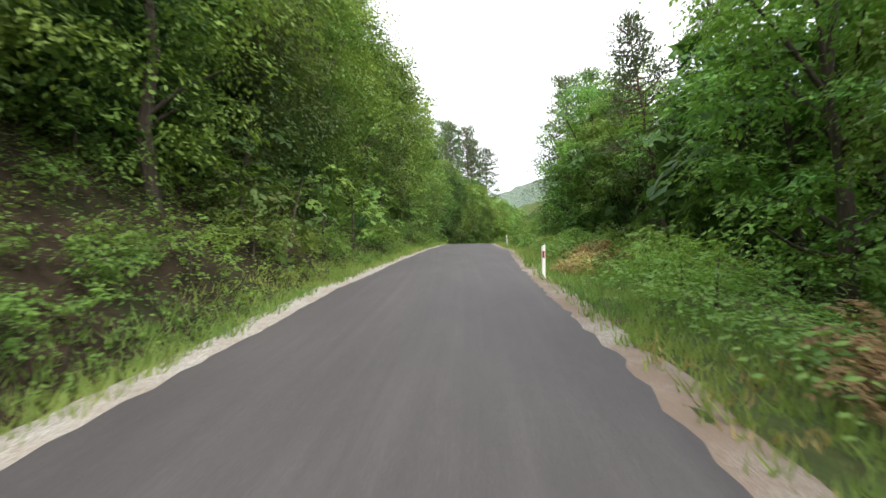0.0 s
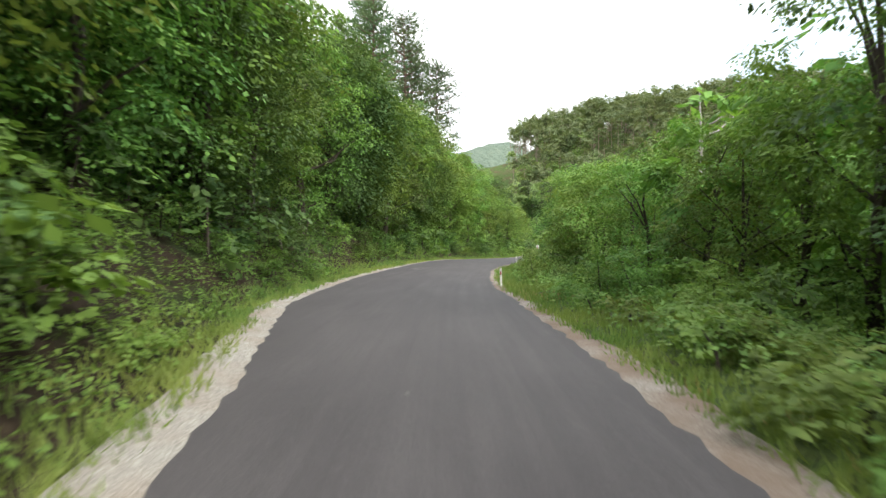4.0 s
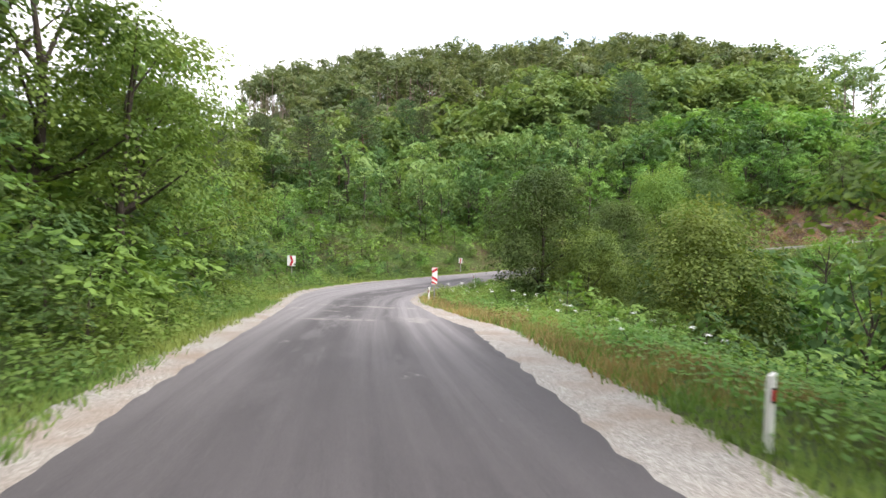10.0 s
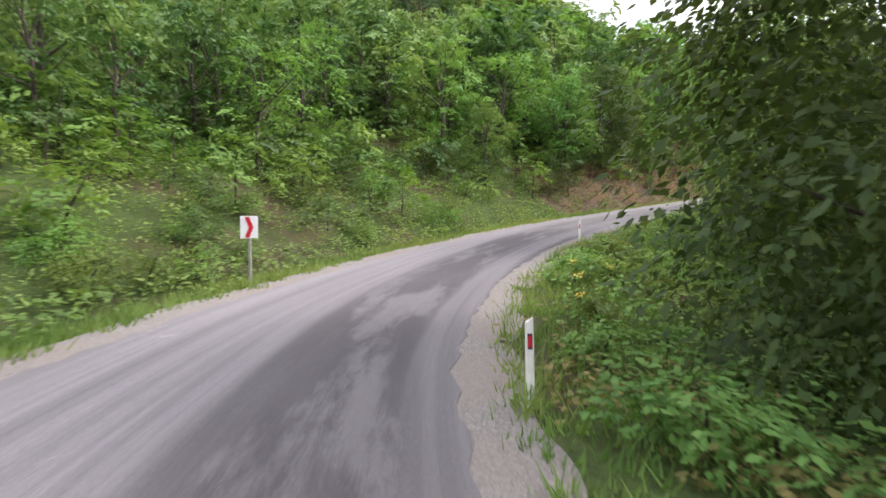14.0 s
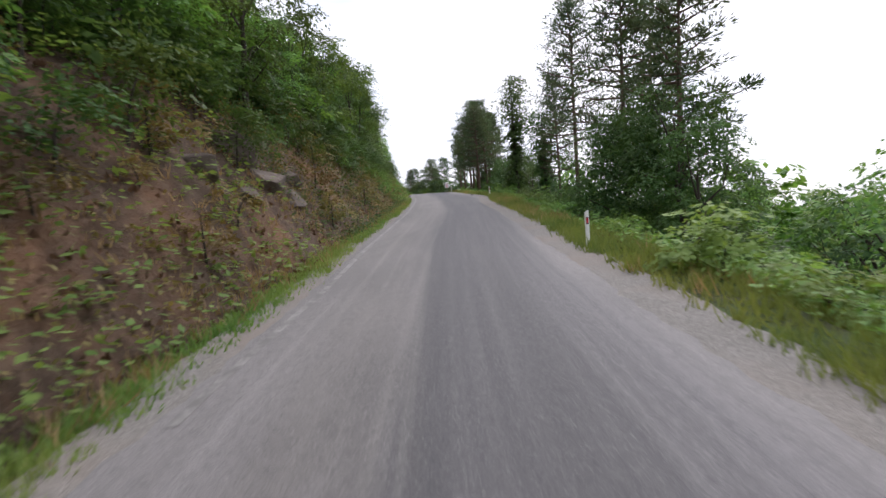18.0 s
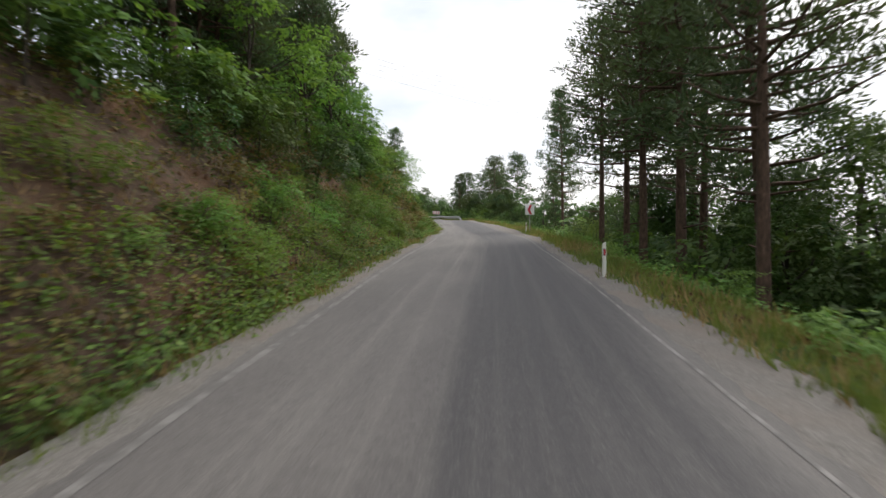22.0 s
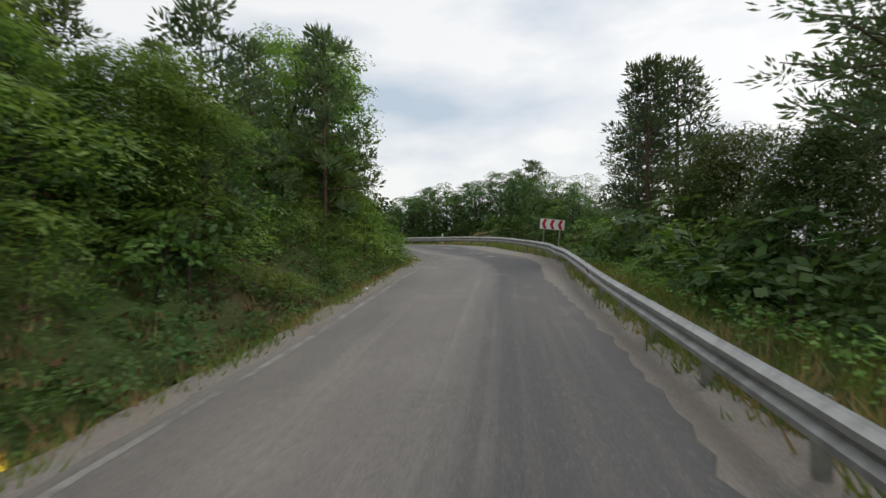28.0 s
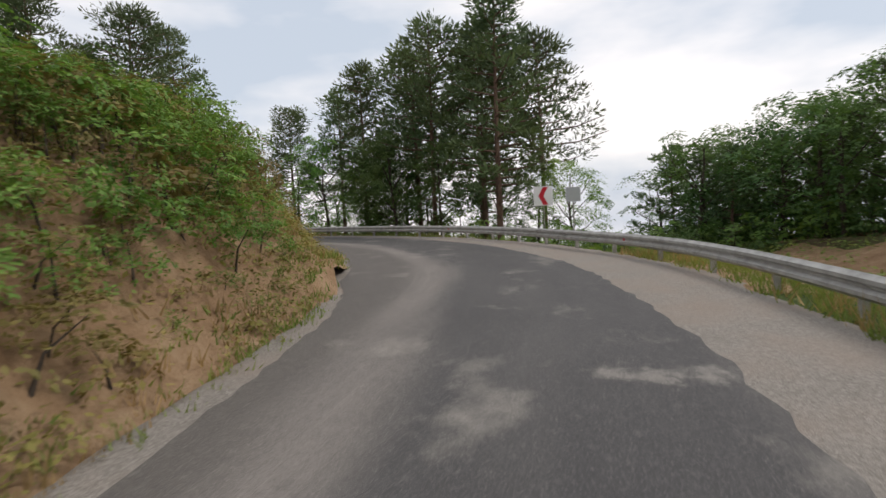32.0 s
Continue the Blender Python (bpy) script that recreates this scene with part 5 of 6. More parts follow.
# ---- far woods on the hill, too many to count ----
def far_wood(name, seed, n, s_range, g_range, needles, material, label, sign=-1, area=None):
    rng = np.random.default_rng(seed)
    s, g = rng.uniform(*s_range, n), rng.uniform(*g_range, n)
    q = spot(s, edge_l(s) - g if sign < 0 else edge_r(s) + g)
    if area:
        q = np.column_stack([rng.uniform(*area[0], n), rng.uniform(*area[1], n), np.zeros(n)])
    z, gap = land(q[:, 0], q[:, 1])
    ok = (gap > (12 if sign < 0 else 20)) & ((q[:, 1] < 190) | (q[:, 0] > 33 + 0.2 * (q[:, 1] - 129) + rng.normal(size=n) * 5))
    q, z = q[ok], z[ok]
    vs, tv = [], []
    for i in range(len(q)):
        h, w = (rng.uniform(9, 15), rng.uniform(1.6, 2.6)) if needles else (rng.uniform(8, 13), rng.uniform(2.2, 3.4))
        m = 10
        c = np.column_stack([rng.normal(size=m) * w * 0.45, rng.normal(size=m) * w * 0.45, h * (0.64 + 0.36 * rng.random(m)) if needles else h * (0.3 + 0.6 * rng.random(m))])
        r = np.full(m, w * 0.6)
        v, _ = foliage(rng, c, r, 13, 0.66 if needles else 0.75, 0.7)
        vs.append(v + np.array([q[i, 0], q[i, 1], z[i]]))
        if needles:
            t, _ = tube([(0, 0, -1), (0, 0, h * 0.85)], [0.13, 0.07], 4)
            tv.append(t + np.array([q[i, 0], q[i, 1], z[i]]))
    v = np.vstack(vs)
    nleaf = len(v) // 4
    faces = [tuple(range(4 * i, 4 * i + 4)) for i in range(nleaf)]
    mats = [material]
    if needles:
        o = len(v)
        v = np.vstack([v, *tv])
        for i in range(len(tv)):
            b = o + i * 8
            faces += [(b + j, b + (j + 1) % 4, b + 4 + (j + 1) % 4, b + 4 + j) for j in range(4)]
        mats = [material, PALE_BARK]
    ob = mesh_ob(name, v, faces, mats)
    ob.data.polygons.foreach_set("material_index", [0] * nleaf + [1] * (len(faces) - nleaf))
    return tagged(ob, label, "woodland", kind="stuff")


far_wood("far_pine_wood", 201, 1150, (148, 240), (44, 150), True, NEEDLE_HAZE, "distant pine wood with bare trunks on the hilltop")
far_wood("far_pine_wood", 205, 620, (0, 1), (0, 1), True, NEEDLE_HAZE, "distant pine wood along the ridge behind the bend", area=((62, 165), (238, 335)))
far_wood("far_pine_wood", 206, 420, (0, 1), (0, 1), True, NEEDLE_HAZE, "distant pine wood on the hill's shoulder", area=((140, 235), (172, 255)))
far_wood("far_broadleaf_wood", 202, 620, (152, 235), (32, 58), False, LEAF_HAZE, "distant green broadleaved wood on the hillside")

far_wood("far_broadleaf_wood", 204, 260, (140, 182), (34, 110), False, LEAF_HAZE, "distant green broadleaved wood on the hill's flank")
far_wood("valley_wood", 203, 800, (-20, 330), (22, 110), False, LEAF_HAZE, "green broadleaved wood filling the valley below the road", 1)

# ---- grass, litter and flowers ----
def tufts(name, seed, n, s_range, g_range, side, high, material, label, blades=8, wide=0.028, thin=None):
    rng = np.random.default_rng(seed)
    s, g = rng.uniform(*s_range, n), g_range[0] + (g_range[1] - g_range[0]) * rng.random(n) ** 1.3
    if thin:
        keep = np.sin(s * 0.55 + seed) + np.sin(s * 0.17 + 2) * 0.8 + rng.normal(size=n) * 0.4 > thin
        s, g = s[keep], g[keep]
    q = spot(s, (edge_l(s) - g) if side < 0 else (edge_r(s) + g))
    q[:, 2], gap = land(q[:, 0], q[:, 1])
    q = q[gap > -0.12]
    c = np.repeat(q, blades, 0) + np.column_stack([rng.normal(size=(len(q) * blades, 2)) * 0.09, np.full(len(q) * blades, -0.04)])
    ax = unit(np.column_stack([rng.normal(size=(len(c), 2)) * 0.45, np.ones(len(c))]))
    ln = np.repeat(rng.uniform(*high, len(q)), blades) * rng.uniform(0.6, 1.2, len(c))
    side = unit(np.cross(ax, rng.normal(size=c.shape))) * wide * 0.5
    v, fc = np.stack([c - side, c + side, c + ax * ln[:, None]], 1).reshape(-1, 3), np.arange(len(c) * 3).reshape(-1, 3)
    return tagged(mesh_ob(name, v, fc, material), label, "grass", kind="stuff")


def herbs(name, seed, n, s_range, g_range, side, high, size, material, label, leaves=10, thin=None):
    """Low leafy plants: loose sprays of small leaves held out flat."""
    rng = np.random.default_rng(seed)
    s, g = rng.uniform(*s_range, n), g_range[0] + (g_range[1] - g_range[0]) * rng.random(n)
    if thin is not None:
        keep = np.sin(s * 0.55 + seed + g) + np.sin(s * 0.17 + 2) * 0.8 + rng.normal(size=n) * 0.5 > thin
        s, g = s[keep], g[keep]
    q = spot(s, (edge_l(s) - g) if side < 0 else (edge_r(s) + g))
    q[:, 2], gap = land(q[:, 0], q[:, 1])
    q = q[gap > 0.1]
    h = np.repeat(rng.uniform(*high, len(q)), leaves)
    out = rng.normal(size=(len(h), 2)) * 0.55 * np.clip(h, 0.15, 0.6)[:, None]
    c = np.repeat(q, leaves, 0) + np.column_stack([out, h * rng.random(len(h)) ** 0.7])
    nrm = unit(np.column_stack([out * 0.8, np.ones(len(h))]) + rng.normal(size=c.shape) * 0.3)
    ax = unit(np.column_stack([out + rng.normal(size=out.shape) * 0.1, np.full(len(h), -0.05)]))
    ln = 1.15 * size * rng.uniform(0.6, 1.4, len(h))
    v, fc = kites(c, ax, nrm, ln, ln * 0.55)
    return tagged(mesh_ob(name, v, fc, material), label, "plants", kind="stuff")


tufts("verge_grass", 301, 9000, (-20, 190), (-0.05, 1.3), -1, (0.12, 0.32), GRASS, "bright green grass along the road's edge")
tufts("verge_grass", 302, 11000, (-20, 190), (-0.05, 2.6), 1, (0.09, 0.3), GRASS, "long green grass on the valley-side verge")
tufts("verge_grass", 303, 5500, (186, 420), (-0.05, 0.9), -1, (0.08, 0.22), GRASS, "short green grass at the foot of the bank", thin=-0.5)
tufts("verge_grass", 304, 9000, (186, 420), (-0.05, 2.2), 1, (0.12, 0.36), GRASS, "green grass on the valley-side verge", thin=-0.9)
tufts("dry_grass", 305, 3000, (190, 420), (0.1, 3.0), -1, (0.12, 0.35), STRAW, "dry straw-coloured grass on the bank", thin=0.0)
tufts("dry_grass", 306, 3500, (190, 400), (0.0, 3.2), 1, (0.15, 0.45), STRAW, "dry straw-coloured grass on the verge", thin=0.2)
tufts("dry_grass", 307, 1200, (0, 186), (0.0, 1.8), 1, (0.1, 0.3), STRAW, "dry straw-coloured grass on the verge", thin=0.5)
tufts("verge_grass", 319, 4500, (184, 245), (-0.05, 3.6), 1, (0.12, 0.34), GRASS, "green grass covering the falling verge")
tufts("verge_grass", 330, 3800, (190, 240), (-0.05, 0.7), -1, (0.07, 0.17), GRASS, "short bright grass strip along the road's edge")
tufts("dry_grass", 331, 2600, (116, 152), (0.0, 3.2), 1, (0.15, 0.4), STRAW, "yellowed dry grass on the verge before the bend", thin=-0.4)
herbs("herb_layer", 332, 1300, (138, 176), (0.4, 2.6), 1, (0.1, 0.4), 0.08, LEAF_DRY, "half-dry low plants on the verge of the bend", 10, -0.2)
herbs("herb_layer", 308, 13000, (-20, 150), (0.5, 5.5), -1, (0.15, 0.5), 0.075, LEAF, "low leafy plants covering the wooded bank")
herbs("herb_layer", 309, 11000, (130, 205), (0.5, 14.0), -1, (0.2, 0.7), 0.115, FERN, "ferns and low plants covering the slope above the bend")
herbs("herb_layer", 310, 11000, (-20, 205), (0.9, 7.0), 1, (0.2, 0.6), 0.1, FERN, "ferns and low plants on the valley-side verge")
herbs("herb_layer", 311, 8000, (190, 345), (1.2, 6.5), 1, (0.2, 0.5), 0.095, LEAF, "low leafy plants on the valley-side slope")
herbs("herb_layer", 312, 11000, (192, 312), (0.8, 5.0), -1, (0.1, 0.35), 0.08, LEAF_DRY, "half-dry low plants on the earth cutting", 8, -0.7)
herbs("herb_layer", 313, 7000, (206, 284), (0.3, 4.5), -1, (0.12, 0.45), 0.09, LEAF_DARK, "low dark green plants on the earth cutting", 8, -0.3)
herbs("herb_layer", 318, 6500, (232, 312), (0.2, 2.0), -1, (0.15, 0.45), 0.085, LEAF, "low green plants at the foot of the cutting", 8, -0.2)
herbs("herb_layer", 314, 5500, (304, 352), (0.4, 5.0), -1, (0.15, 0.5), 0.09, LEAF_DARK, "low dark green plants on the bank")
herbs("herb_layer", 315, 6500, (347, 376), (0.3, 6.0), -1, (0.1, 0.35), 0.07, LEAF_DRY, "half-dry low plants on the sandy bank", 10, -0.4)
herbs("herb_layer", 316, 4200, (336, 353), (0.8, 5.5), -1, (0.12, 0.4), 0.07, LEAF, "green low plants on the sandy bank", 10, -0.2)
herbs("herb_layer", 317, 5000, (330, 420), (1.6, 14.0), 1, (0.12, 0.4), 0.11, GRASS, "low weeds beyond the crash barrier")
tufts("fallen_leaves", 322, 4000, (186, 338), (0.3, 4.5), -1, (0.08, 0.14), LITTER, "dead brown leaves on the earth bank", 4, 0.09)
tufts("fallen_leaves", 323, 2500, (186, 300), (0.6, 3.5), 1, (0.08, 0.14), LITTER, "dead brown leaves on the verge", 4, 0.09, 0.2)


def flowers(seed, n, s_range, g_range, side, material, size, label):
    """White umbels on thin stalks, each its own plant."""
    rng = np.random.default_rng(seed)
    first = None
    for i in range(n):
        s, g = rng.uniform(*s_range), rng.uniform(*g_range)
        q = spot(s, edge_r(s) + g if side > 0 else edge_l(s) - g)
        z = ground_z(q[0], q[1])
        if first is None:
            first = new("wildflower")
            v, fc = tube([(0, 0, -0.15), (0.02, 0, 0.4), (0.0, 0.01, 0.78)], [0.008, 0.006, 0.004], 4)
            mesh_ob("stalk", v, fc, GRASS, first)
            a = np.linspace(0, 6.28, 14, endpoint=False)
            r = rng.uniform(0.35, 1.0, 14) * size
            c = np.column_stack([np.cos(a) * r, np.sin(a) * r, 0.78 + 0.02 * rng.normal(size=14)])
            v, fc = kites(c, unit(np.column_stack([np.cos(a), np.sin(a), np.full(14, 0.15)])), np.tile([[0.0, 0, 1]], (14, 1)), np.full(14, size * 0.75), np.full(14, size * 0.6))
            mesh_ob("flower_head", v, fc, material, first)
            tagged(first, label, "flower", "wildflowers on the verge")
            t = first
        else:
            t = copy_thing(first, Matrix.Identity(4))
        k = rng.uniform(0.6, 1.15)
        t.matrix_basis = pose(q[0], q[1], z, rng.normal() * 8, rng.normal() * 8, rng.uniform(0, 360)) @ Matrix.Diagonal((k, k, k, 1))


flowers(401, 46, (133, 152), (0.9, 5.0), 1, PETAL, 0.07, "white umbel wildflower on a thin stalk")
flowers(402, 34, (92, 108), (0.9, 3.4), 1, PETAL, 0.07, "white umbel wildflower among verge shrubs")
flowers(403, 22, (152, 160), (0.8, 3.6), 1, PETAL, 0.08, "white umbel wildflower by the bend")
flowers(404, 10, (28, 50), (1.0, 3.0), -1, PETAL, 0.06, "small white wildflower at the foot of the bank")
flowers(405, 6, (164, 167), (0.8, 1.6), 1, YELLOW, 0.06, "yellow wildflower at the road's edge")
flowers(406, 12, (196, 300), (0.5, 1.6), -1, PETAL, 0.035, "small white wildflower at the foot of the cutting")


# ---- rocks in the cutting ----
def rock(seed, s, u, dz, size, label):
    rng = np.random.default_rng(seed)
    bm = bmesh.new()
    for p in rng.normal(size=(13, 3)):
        p = p / np.linalg.norm(p) * rng.uniform(0.75, 1.1)
        bm.verts.new((p[0] * size[0], p[1] * size[1], p[2] * size[2]))
    hull = bmesh.ops.convex_hull(bm, input=bm.verts[:])
    bmesh.ops.delete(bm, geom=[g for g in hull["geom_interior"] if isinstance(g, bmesh.types.BMVert)], context="VERTS")
    bmesh.ops.bevel(bm, geom=bm.edges[:], offset=0.015, segments=1, affect="EDGES", profile=0.5)
    me = bpy.data.meshes.new("rock")
    bm.to_mesh(me), bm.free()
    me.materials.append(ROCK)
    ob = new("rock", me)
    q = spot(s, u)
    ob.matrix_world = pose(q[0], q[1], ground_z(q[0], q[1]) + dz - 0.12, rng.uniform(-15, 15), rng.uniform(20, 55), heading(s) + rng.uniform(-20, 20))
    return tagged(ob, label, "rock")


for i, (s, u, dz, sx, sy, sz) in enumerate(((204.6, -4.4, -0.1, 0.5, 1.0, 0.45), (206.2, -4.5, 0.0, 0.5, 0.9, 0.5), (207.4, -4.2, -0.1, 0.45, 0.8, 0.35), (205.4, -4.9, 0.1, 0.5, 1.0, 0.5), (208.6, -4.6, 0.0, 0.4, 0.7, 0.4), (203.2, -4.7, 0.0, 0.45, 0.8, 0.4))):
    rock(20 + i, s, u, dz, (sx, sy, sz), "brown-grey slabby rock outcrop in the earth cutting")
for i, (s, u, dz, sx, sy, sz) in enumerate(((286.6, -5.0, 0.0, 0.4, 0.45, 0.5), (285.2, -5.2, 0.0, 0.4, 0.6, 0.35), (283.8, -5.2, 0.1, 0.4, 0.6, 0.3))):
    rock(40 + i, s, u, dz, (sx, sy, sz), "brown-grey rock half buried in the bank")


# ---- road furniture ----
def part(name, bm, material, parent, label=""):
    me = bpy.data.meshes.new(name)
    bm.to_mesh(me), bm.free()
    me.materials.append(material)
    ob = new(name, me)
    ob.parent = parent
    if label:
        ob["label"] = label
    return ob


def box(sx, sy, sz, at=(0, 0, 0), bevel=0.0):
    bm = bmesh.new()
    bmesh.ops.create_cube(bm, size=1.0, matrix=Matrix.Translation(at) @ Matrix.Diagonal((sx, sy, sz, 1)))
    if bevel:
        bmesh.ops.bevel(bm, geom=bm.edges[:], offset=bevel, segments=2, affect="EDGES", profile=0.5)
    return bm


def plate(outline, y, thick):
    """A flat shape in the x-z plane, given thickness towards -y."""
    bm = bmesh.new()
    face = bm.faces.new([bm.verts.new((x, y, z)) for x, z in outline])
    ext = bmesh.ops.extrude_face_region(bm, geom=[face])
    bmesh.ops.translate(bm, verts=[e for e in ext["geom"] if isinstance(e, bmesh.types.BMVert)], vec=(0, -thick, 0))
    bmesh.ops.recalc_face_normals(bm, faces=bm.faces)
    return bm


def delineator():
    post = new("delineator_post")
    bm = bmesh.new()
    rings = []
    for z, w in ((-0.3, 1.0), (0.82, 1.0), (0.9, 0.9)):
        rings.append([bm.verts.new((x * w, y * w, z + (0.05 * (x > 0) if z > 0.85 else 0))) for x, y in ((-0.05, -0.02), (-0.03, -0.04), (0.03, -0.04), (0.05, -0.02), (0.05, 0.035), (-0.05, 0.035))])
    for a, b in zip(rings, rings[1:]):
        for i in range(6):
            bm.faces.new((a[i], a[(i + 1) % 6], b[(i + 1) % 6], b[i]))
    bm.faces.new(rings[-1])
    part("body", bm, WHITE, post)
    part("band", box(0.058, 0.008, 0.19, (0, -0.042, 0.67), 0.003), BLACK, post, "black plate behind the reflector")
    part("reflector", box(0.044, 0.014, 0.14, (0, -0.046, 0.67), 0.004), RED, post, "red reflector")
    return tagged(post, "white plastic delineator post with a red reflector", "road post", "delineator posts along the road")


base_post = delineator()
first_post = True
for s, u in ((13.2, 1.75), (36.0, 3.25), (66.6, 1.7), (94.4, 1.85), (127.5, 3.72), (149.6, 2.35), (162.5, 1.15), (176.8, 1.25), (203.0, 2.7), (232.0, 3.1), (260.9, 2.25), (287.1, 3.4)):
    q = spot(s, u)
    m = pose(q[0], q[1], ground_z(q[0], q[1]), (s * 7) % 5 - 2, (s * 3) % 6 - 3, heading(s)) @ Matrix.Scale(0.85, 4)
    if first_post:
        base_post.matrix_basis, first_post = m, False
    else:
        copy_thing(base_post, m)


def chevron(cx, cz, w, h, arm, way_x):
    """Outline of one chevron of width w and height h; way_x: 1 points right, -1 left."""
    pts = [(-w / 2, h / 2), (-w / 2 + arm, h / 2), (w / 2, 0), (-w / 2 + arm, -h / 2), (-w / 2, -h / 2), (w / 2 - arm, 0)]
    pts = [(cx + way_x * x, cz + z) for x, z in pts]
    return pts if way_x < 0 else pts[::-1]


def sign_board(name, s, u, turn, wide, high, mid, chevrons, way_x, poles, label, tilt=0.0):
    """s, u: place by the road; mid: height of the board's middle over the road."""
    sg = new(name)
    q = spot(s, u)
    sg.matrix_basis = pose(q[0], q[1], ground_z(q[0], q[1]), 0, tilt, turn)
    for x in poles:
        bm = bmesh.new()
        bmesh.ops.create_cone(bm, cap_ends=True, segments=12, radius1=0.03, radius2=0.03, depth=mid + high * 0.4 + 0.4, matrix=Matrix.Translation((x, 0.02, (mid + high * 0.4 - 0.4) / 2)))
        part("post", bm, STEEL_POST, sg, "grey metal post")
    part("board", box(wide, 0.02, high, (0, -0.025, mid), 0.006), SIGN_WHITE, sg)
    n = len(chevrons)
    for cx in chevrons:
        part("chevron", plate(chevron(cx, mid, wide / n * (0.62 if n > 1 else 0.5), high * 0.92, wide / n * (0.36 if n > 1 else 0.26), way_x), -0.036, 0.004), RED, sg, "red chevron")
    return tagged(sg, label, "road sign")


sign_board("chevron_sign", 154.8, -7.3, heading(148) - 6, 0.52, 0.62, 1.25, [0], 1, [0], "white square road sign with one red chevron on a post")
sign_board("chevron_sign", 167.3, -3.75, heading(158), 0.31, 0.41, 1.08, [0], 1, [0], "white square road sign with one red chevron on the bank")
sign_board("chevron_sign", 287.7, 3.75, heading(283) + 4, 0.62, 0.68, 1.55, [0], -1, [0], "white square road sign with one red chevron behind a delineator")
sign_board("chevron_board", 350.9, 5.7, heading(340) - 8, 1.32, 0.56, 1.48, [-0.43, 0.0, 0.43], -1, [-0.42, 0.42], "wide white board with three red chevrons on two posts", 6)
q = spot(380.8, 7.1)
sign_board("chevron_sign", 380.8, 7.1, heading(361) - 6, 0.95, 0.95, 16.5 - ground_z(q[0], q[1]), [0.0], -1, [0], "white square road sign with one red chevron beyond the barrier")
back = new("road_sign")
q = spot(379.8, 7.9)
back.matrix_basis = pose(q[0], q[1], 14.45, 0, 0, heading(361) + 20)
bm = bmesh.new()
bmesh.ops.create_cone(bm, cap_ends=True, segments=12, radius1=0.035, radius2=0.035, depth=4.4, matrix=Matrix.Translation((0, 0.03, 0.3)))
part("post", bm, STEEL_POST, back, "grey metal post")
part("board", box(0.75, 0.02, 0.7, (0, 0, 2.05), 0.006), SIGN_BACK, back)
tagged(back, "plain grey back of a road sign on a post", "road sign")

# striped marker panel at the bend
panel = new("striped_marker_panel")
q = spot(150.2, 2.55)
panel.matrix_basis = pose(q[0], q[1], ground_z(q[0], q[1]), 0, 0, heading(143) - 3)
bm = bmesh.new()
bmesh.ops.create_cone(bm, cap_ends=True, segments=12, radius1=0.03, radius2=0.03, depth=1.8, matrix=Matrix.Translation((0, 0.03, 0.55)))
part("post", bm, STEEL_POST, panel, "grey metal post")
part("board", box(0.26, 0.02, 0.8, (0, 0, 1.2), 0.005), SIGN_WHITE, panel)
for z0, up in ((0.83, 1), (1.06, 1), (1.3, -1), (1.54, -1)):
    z1 = z0 + 0.02
    pts = [(-0.128, z1), (-0.128, z1 + 0.12), (0.128, z1 + 0.12 - up * 0.15), (0.128, z1 - up * 0.15)]
    pts = [(x, min(max(z, 0.805), 1.595)) for x, z in pts]
    part("stripe", plate(pts, -0.011, 0.004), RED, panel, "slanted red stripe")
tagged(panel, "tall narrow marker panel with red and white slanted stripes", "road sign")

# ---- crash barrier ----
RAIL_S, RAIL_U = [317, 322, 332, 337, 340.5, 345, 347.5, 351, 354, 358, 361, 365, 369, 374, 380, 390, 415], [1.8, 1.78, 1.86, 1.9, 2.1, 3.05, 3.5, 3.62, 3.4, 3.28, 3.2, 3.0, 2.75, 2.5, 2.4, 2.4, 2.5]
barrier = new("crash_barrier")
sr = np.arange(318.0, 412.0, 0.5)
ur = np.interp(sr, RAIL_S, RAIL_U)
p, d, n = line_at(sr)
sink = 0.45 * np.clip((320.5 - sr) / 2.5, 0, 1)
prof = np.array([(0.0, 0.0), (0.02, 0.02), (0.07, 0.055), (0.07, 0.105), (0.015, 0.145), (0.015, 0.175), (0.07, 0.215), (0.07, 0.265), (0.02, 0.30), (0.0, 0.32), (-0.006, 0.31), (0.05, 0.262), (0.05, 0.218), (0.0, 0.178), (0.0, 0.142), (0.05, 0.102), (0.05, 0.058), (0.0, 0.012)])
v = np.empty((len(sr), len(prof), 3))
v[..., :2] = p[:, None, :2] + n[:, None] * (ur[:, None] - prof[None, :, 0])[..., None]
v[..., 2] = p[:, None, 2] + 0.23 - sink[:, None] + prof[None, :, 1]
m = len(prof)
cuts = list(range(0, len(sr) - 1, 8))
for a in cuts:
    b = min(a + 8, len(sr) - 1)
    vv = v[a:b + 1].copy()
    vv[0, :, :2] -= n[a] * 0.004
    fc = [(i * m + j, i * m + (j + 1) % m, (i + 1) * m + (j + 1) % m, (i + 1) * m + j) for i in range(b - a) for j in range(m)]
    mesh_ob("rail", vv.reshape(-1, 3), fc, STEEL, barrier, "galvanised corrugated rail")
first_leg = None
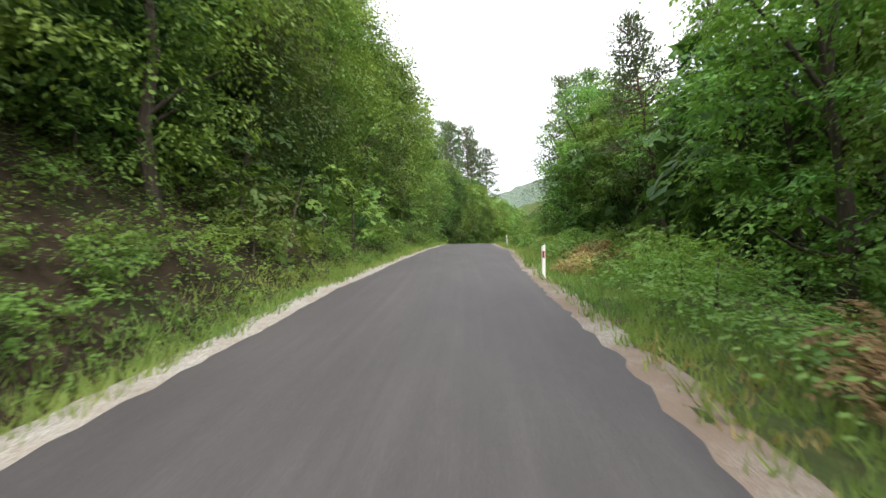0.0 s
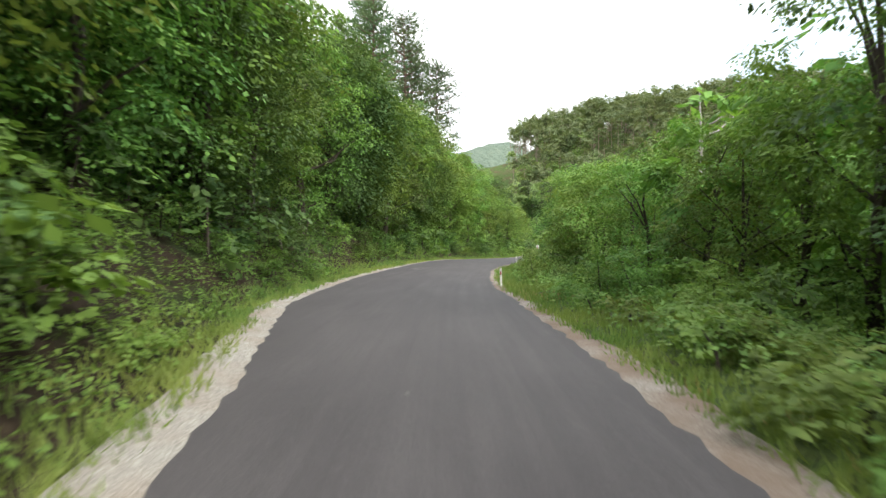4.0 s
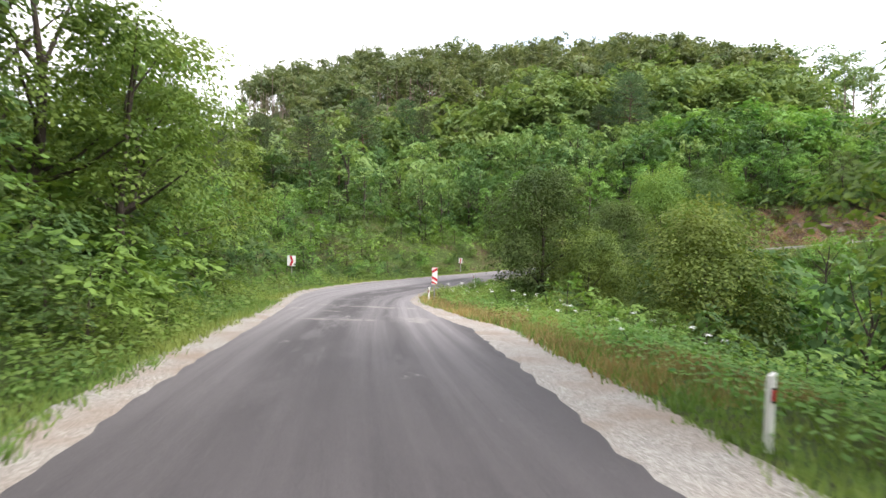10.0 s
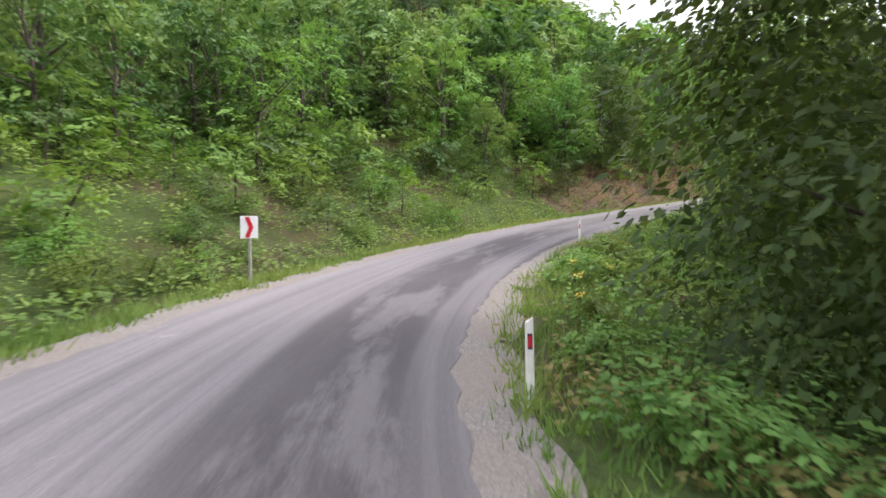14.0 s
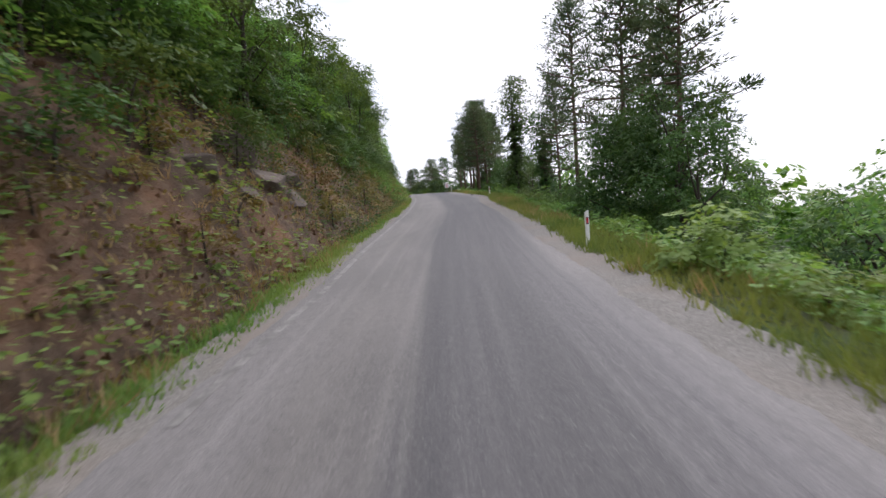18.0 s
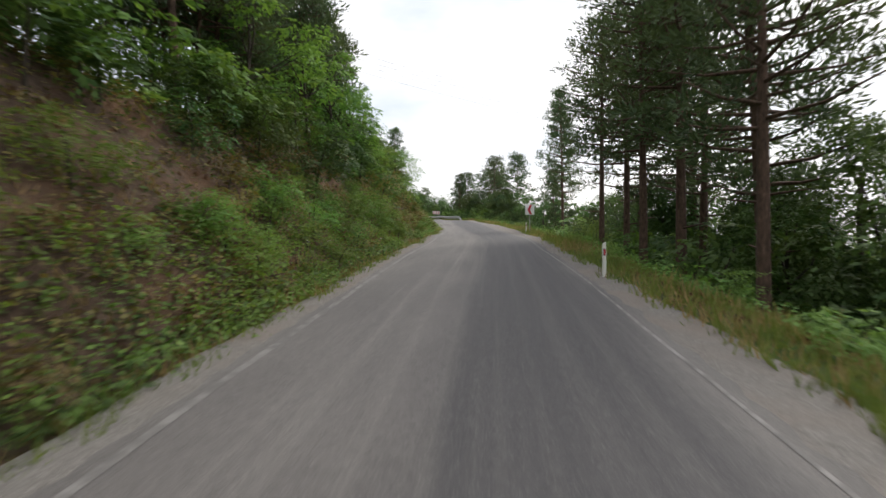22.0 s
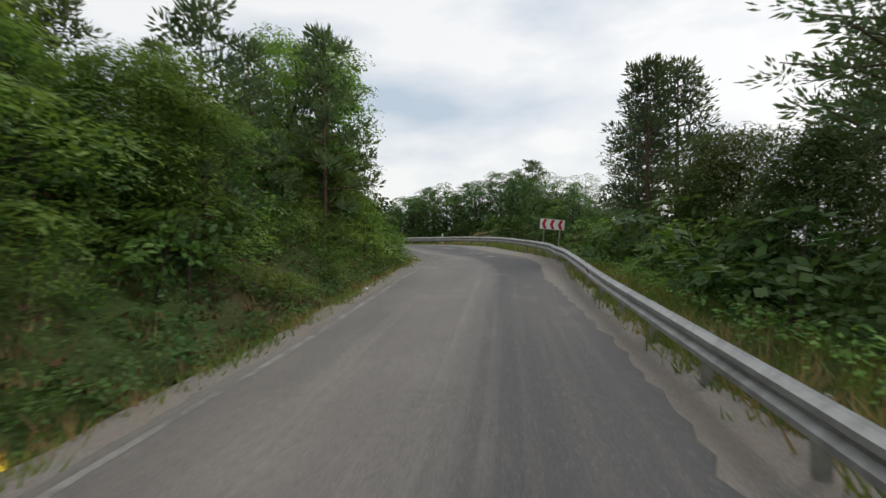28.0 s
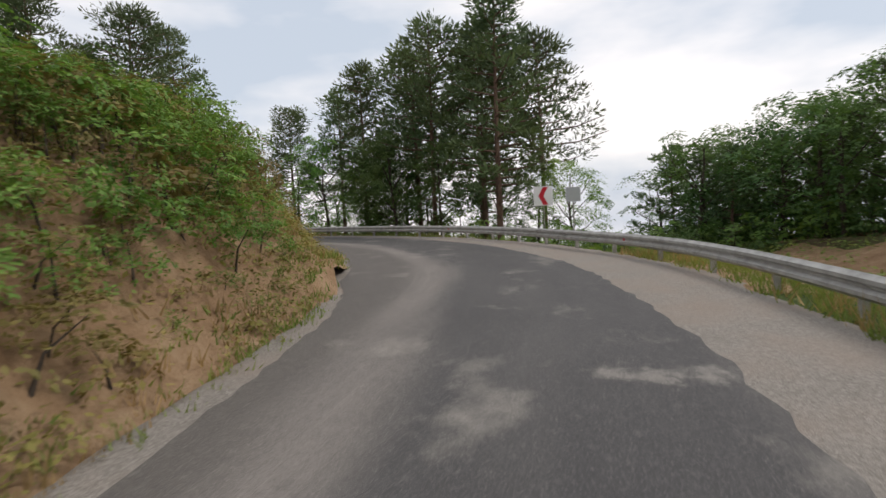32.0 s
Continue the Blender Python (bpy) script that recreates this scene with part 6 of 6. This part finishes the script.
for s in np.arange(318.6, 411, 2.0):
    q = spot(s, float(np.interp(s, RAIL_S, RAIL_U)) + 0.06)
    z = ground_z(q[0], q[1])
    if first_leg is None:
        bm = bmesh.new()
        c_sec = [(-0.05, -0.03), (0.05, -0.03), (0.05, 0.03), (0.042, 0.03), (0.042, -0.022), (-0.042, -0.022), (-0.042, 0.03), (-0.05, 0.03)]
        lo, hi = [bm.verts.new((x, y, -0.6)) for x, y in c_sec], [bm.verts.new((x, y, 0.51)) for x, y in c_sec]
        for i in range(8):
            bm.faces.new((lo[i], lo[(i + 1) % 8], hi[(i + 1) % 8], hi[i]))
        bm.faces.new(hi)
        first_leg = part("barrier_post", bm, STEEL_POST, barrier)
        leg = first_leg
    else:
        leg = first_leg.copy()
        scene.collection.objects.link(leg)
    drop = 0.45 * max(0.0, (320.5 - s) / 2.5)
    leg.matrix_basis = pose(q[0], q[1], q[2] - drop, 0, 0, heading(s))
for s in np.arange(322, 400, 12.0):
    q = spot(s, float(np.interp(s, RAIL_S, RAIL_U)) - 0.035)
    r = part("rail_reflector", box(0.02, 0.06, 0.08, (0, 0, 0), 0.004), RED, barrier, "small red reflector on the rail")
    r.matrix_basis = pose(q[0], q[1], q[2] + 0.39, 0, 0, heading(s))
tagged(barrier, "galvanised steel crash barrier along the bend", "crash barrier")
q = spot(360.3, 3.32)
copy_thing(base_post, pose(q[0], q[1], ground_z(q[0], q[1]), 0, 0, heading(356)))

# ---- overhead cables crossing the road near the top ----
for i, dz in enumerate((0.0, -0.35, -0.7, -1.2)):
    a, c = spot(299.0 + i * 0.5, -34.0), spot(300.0 + i * 0.5, 44.0)
    a[2] += 23.0 + dz
    c[2] += 5.0 + dz
    t = np.linspace(0, 1, 24)[:, None]
    pts = a * (1 - t) + c * t - np.array([0, 0, 2.6]) * (4 * t * (1 - t))
    v, fc = tube(pts, [0.009] * 24, 5)
    tagged(mesh_ob("overhead_cable", v, fc, CABLE), "thin black overhead cable sagging across the road", "cable", "overhead cables")

# ---- small litter on the verges; the yellow lumps stand for plants ----
rng = np.random.default_rng(9)
for s, u, mat, nm, lab in ((247.5, -2.45, BLACK, "dark_stone", "dark stone lying on the edge line"), (236.0, 2.2, BLACK, "dark_stone", "dark stone lying on the gravel"), (239.5, -2.6, PETAL, "crumpled_paper", "crumpled white paper on the verge"),
                           (322.5, -3.9, YELLOW, "yellow_bag", "yellow plant on the verge, drawn as a crumpled lump"), (324.5, -3.8, YELLOW, "yellow_bag", "yellow plant on the verge, drawn as a crumpled lump"), (334, -3.3, PETAL, "crumpled_paper", "crumpled white paper by the road")):
    bm = bmesh.new()
    bmesh.ops.create_icosphere(bm, subdivisions=2, radius={"dark_stone": 0.09, "yellow_bag": 0.16}.get(nm, 0.05))
    for v in bm.verts:
        v.co *= 1 + rng.uniform(-0.35, 0.3)
        v.co.z *= 0.6
    me = bpy.data.meshes.new(nm)
    bm.to_mesh(me), bm.free()
    me.materials.append(mat)
    ob = new(nm, me)
    q = spot(s, u)
    on_road = tar_l(s) < u < tar_r(s)
    ob.location = (q[0], q[1], (q[2] if on_road else ground_z(q[0], q[1])) + 0.03)
    tagged(ob, lab, "litter" if mat is not BLACK else "stone")
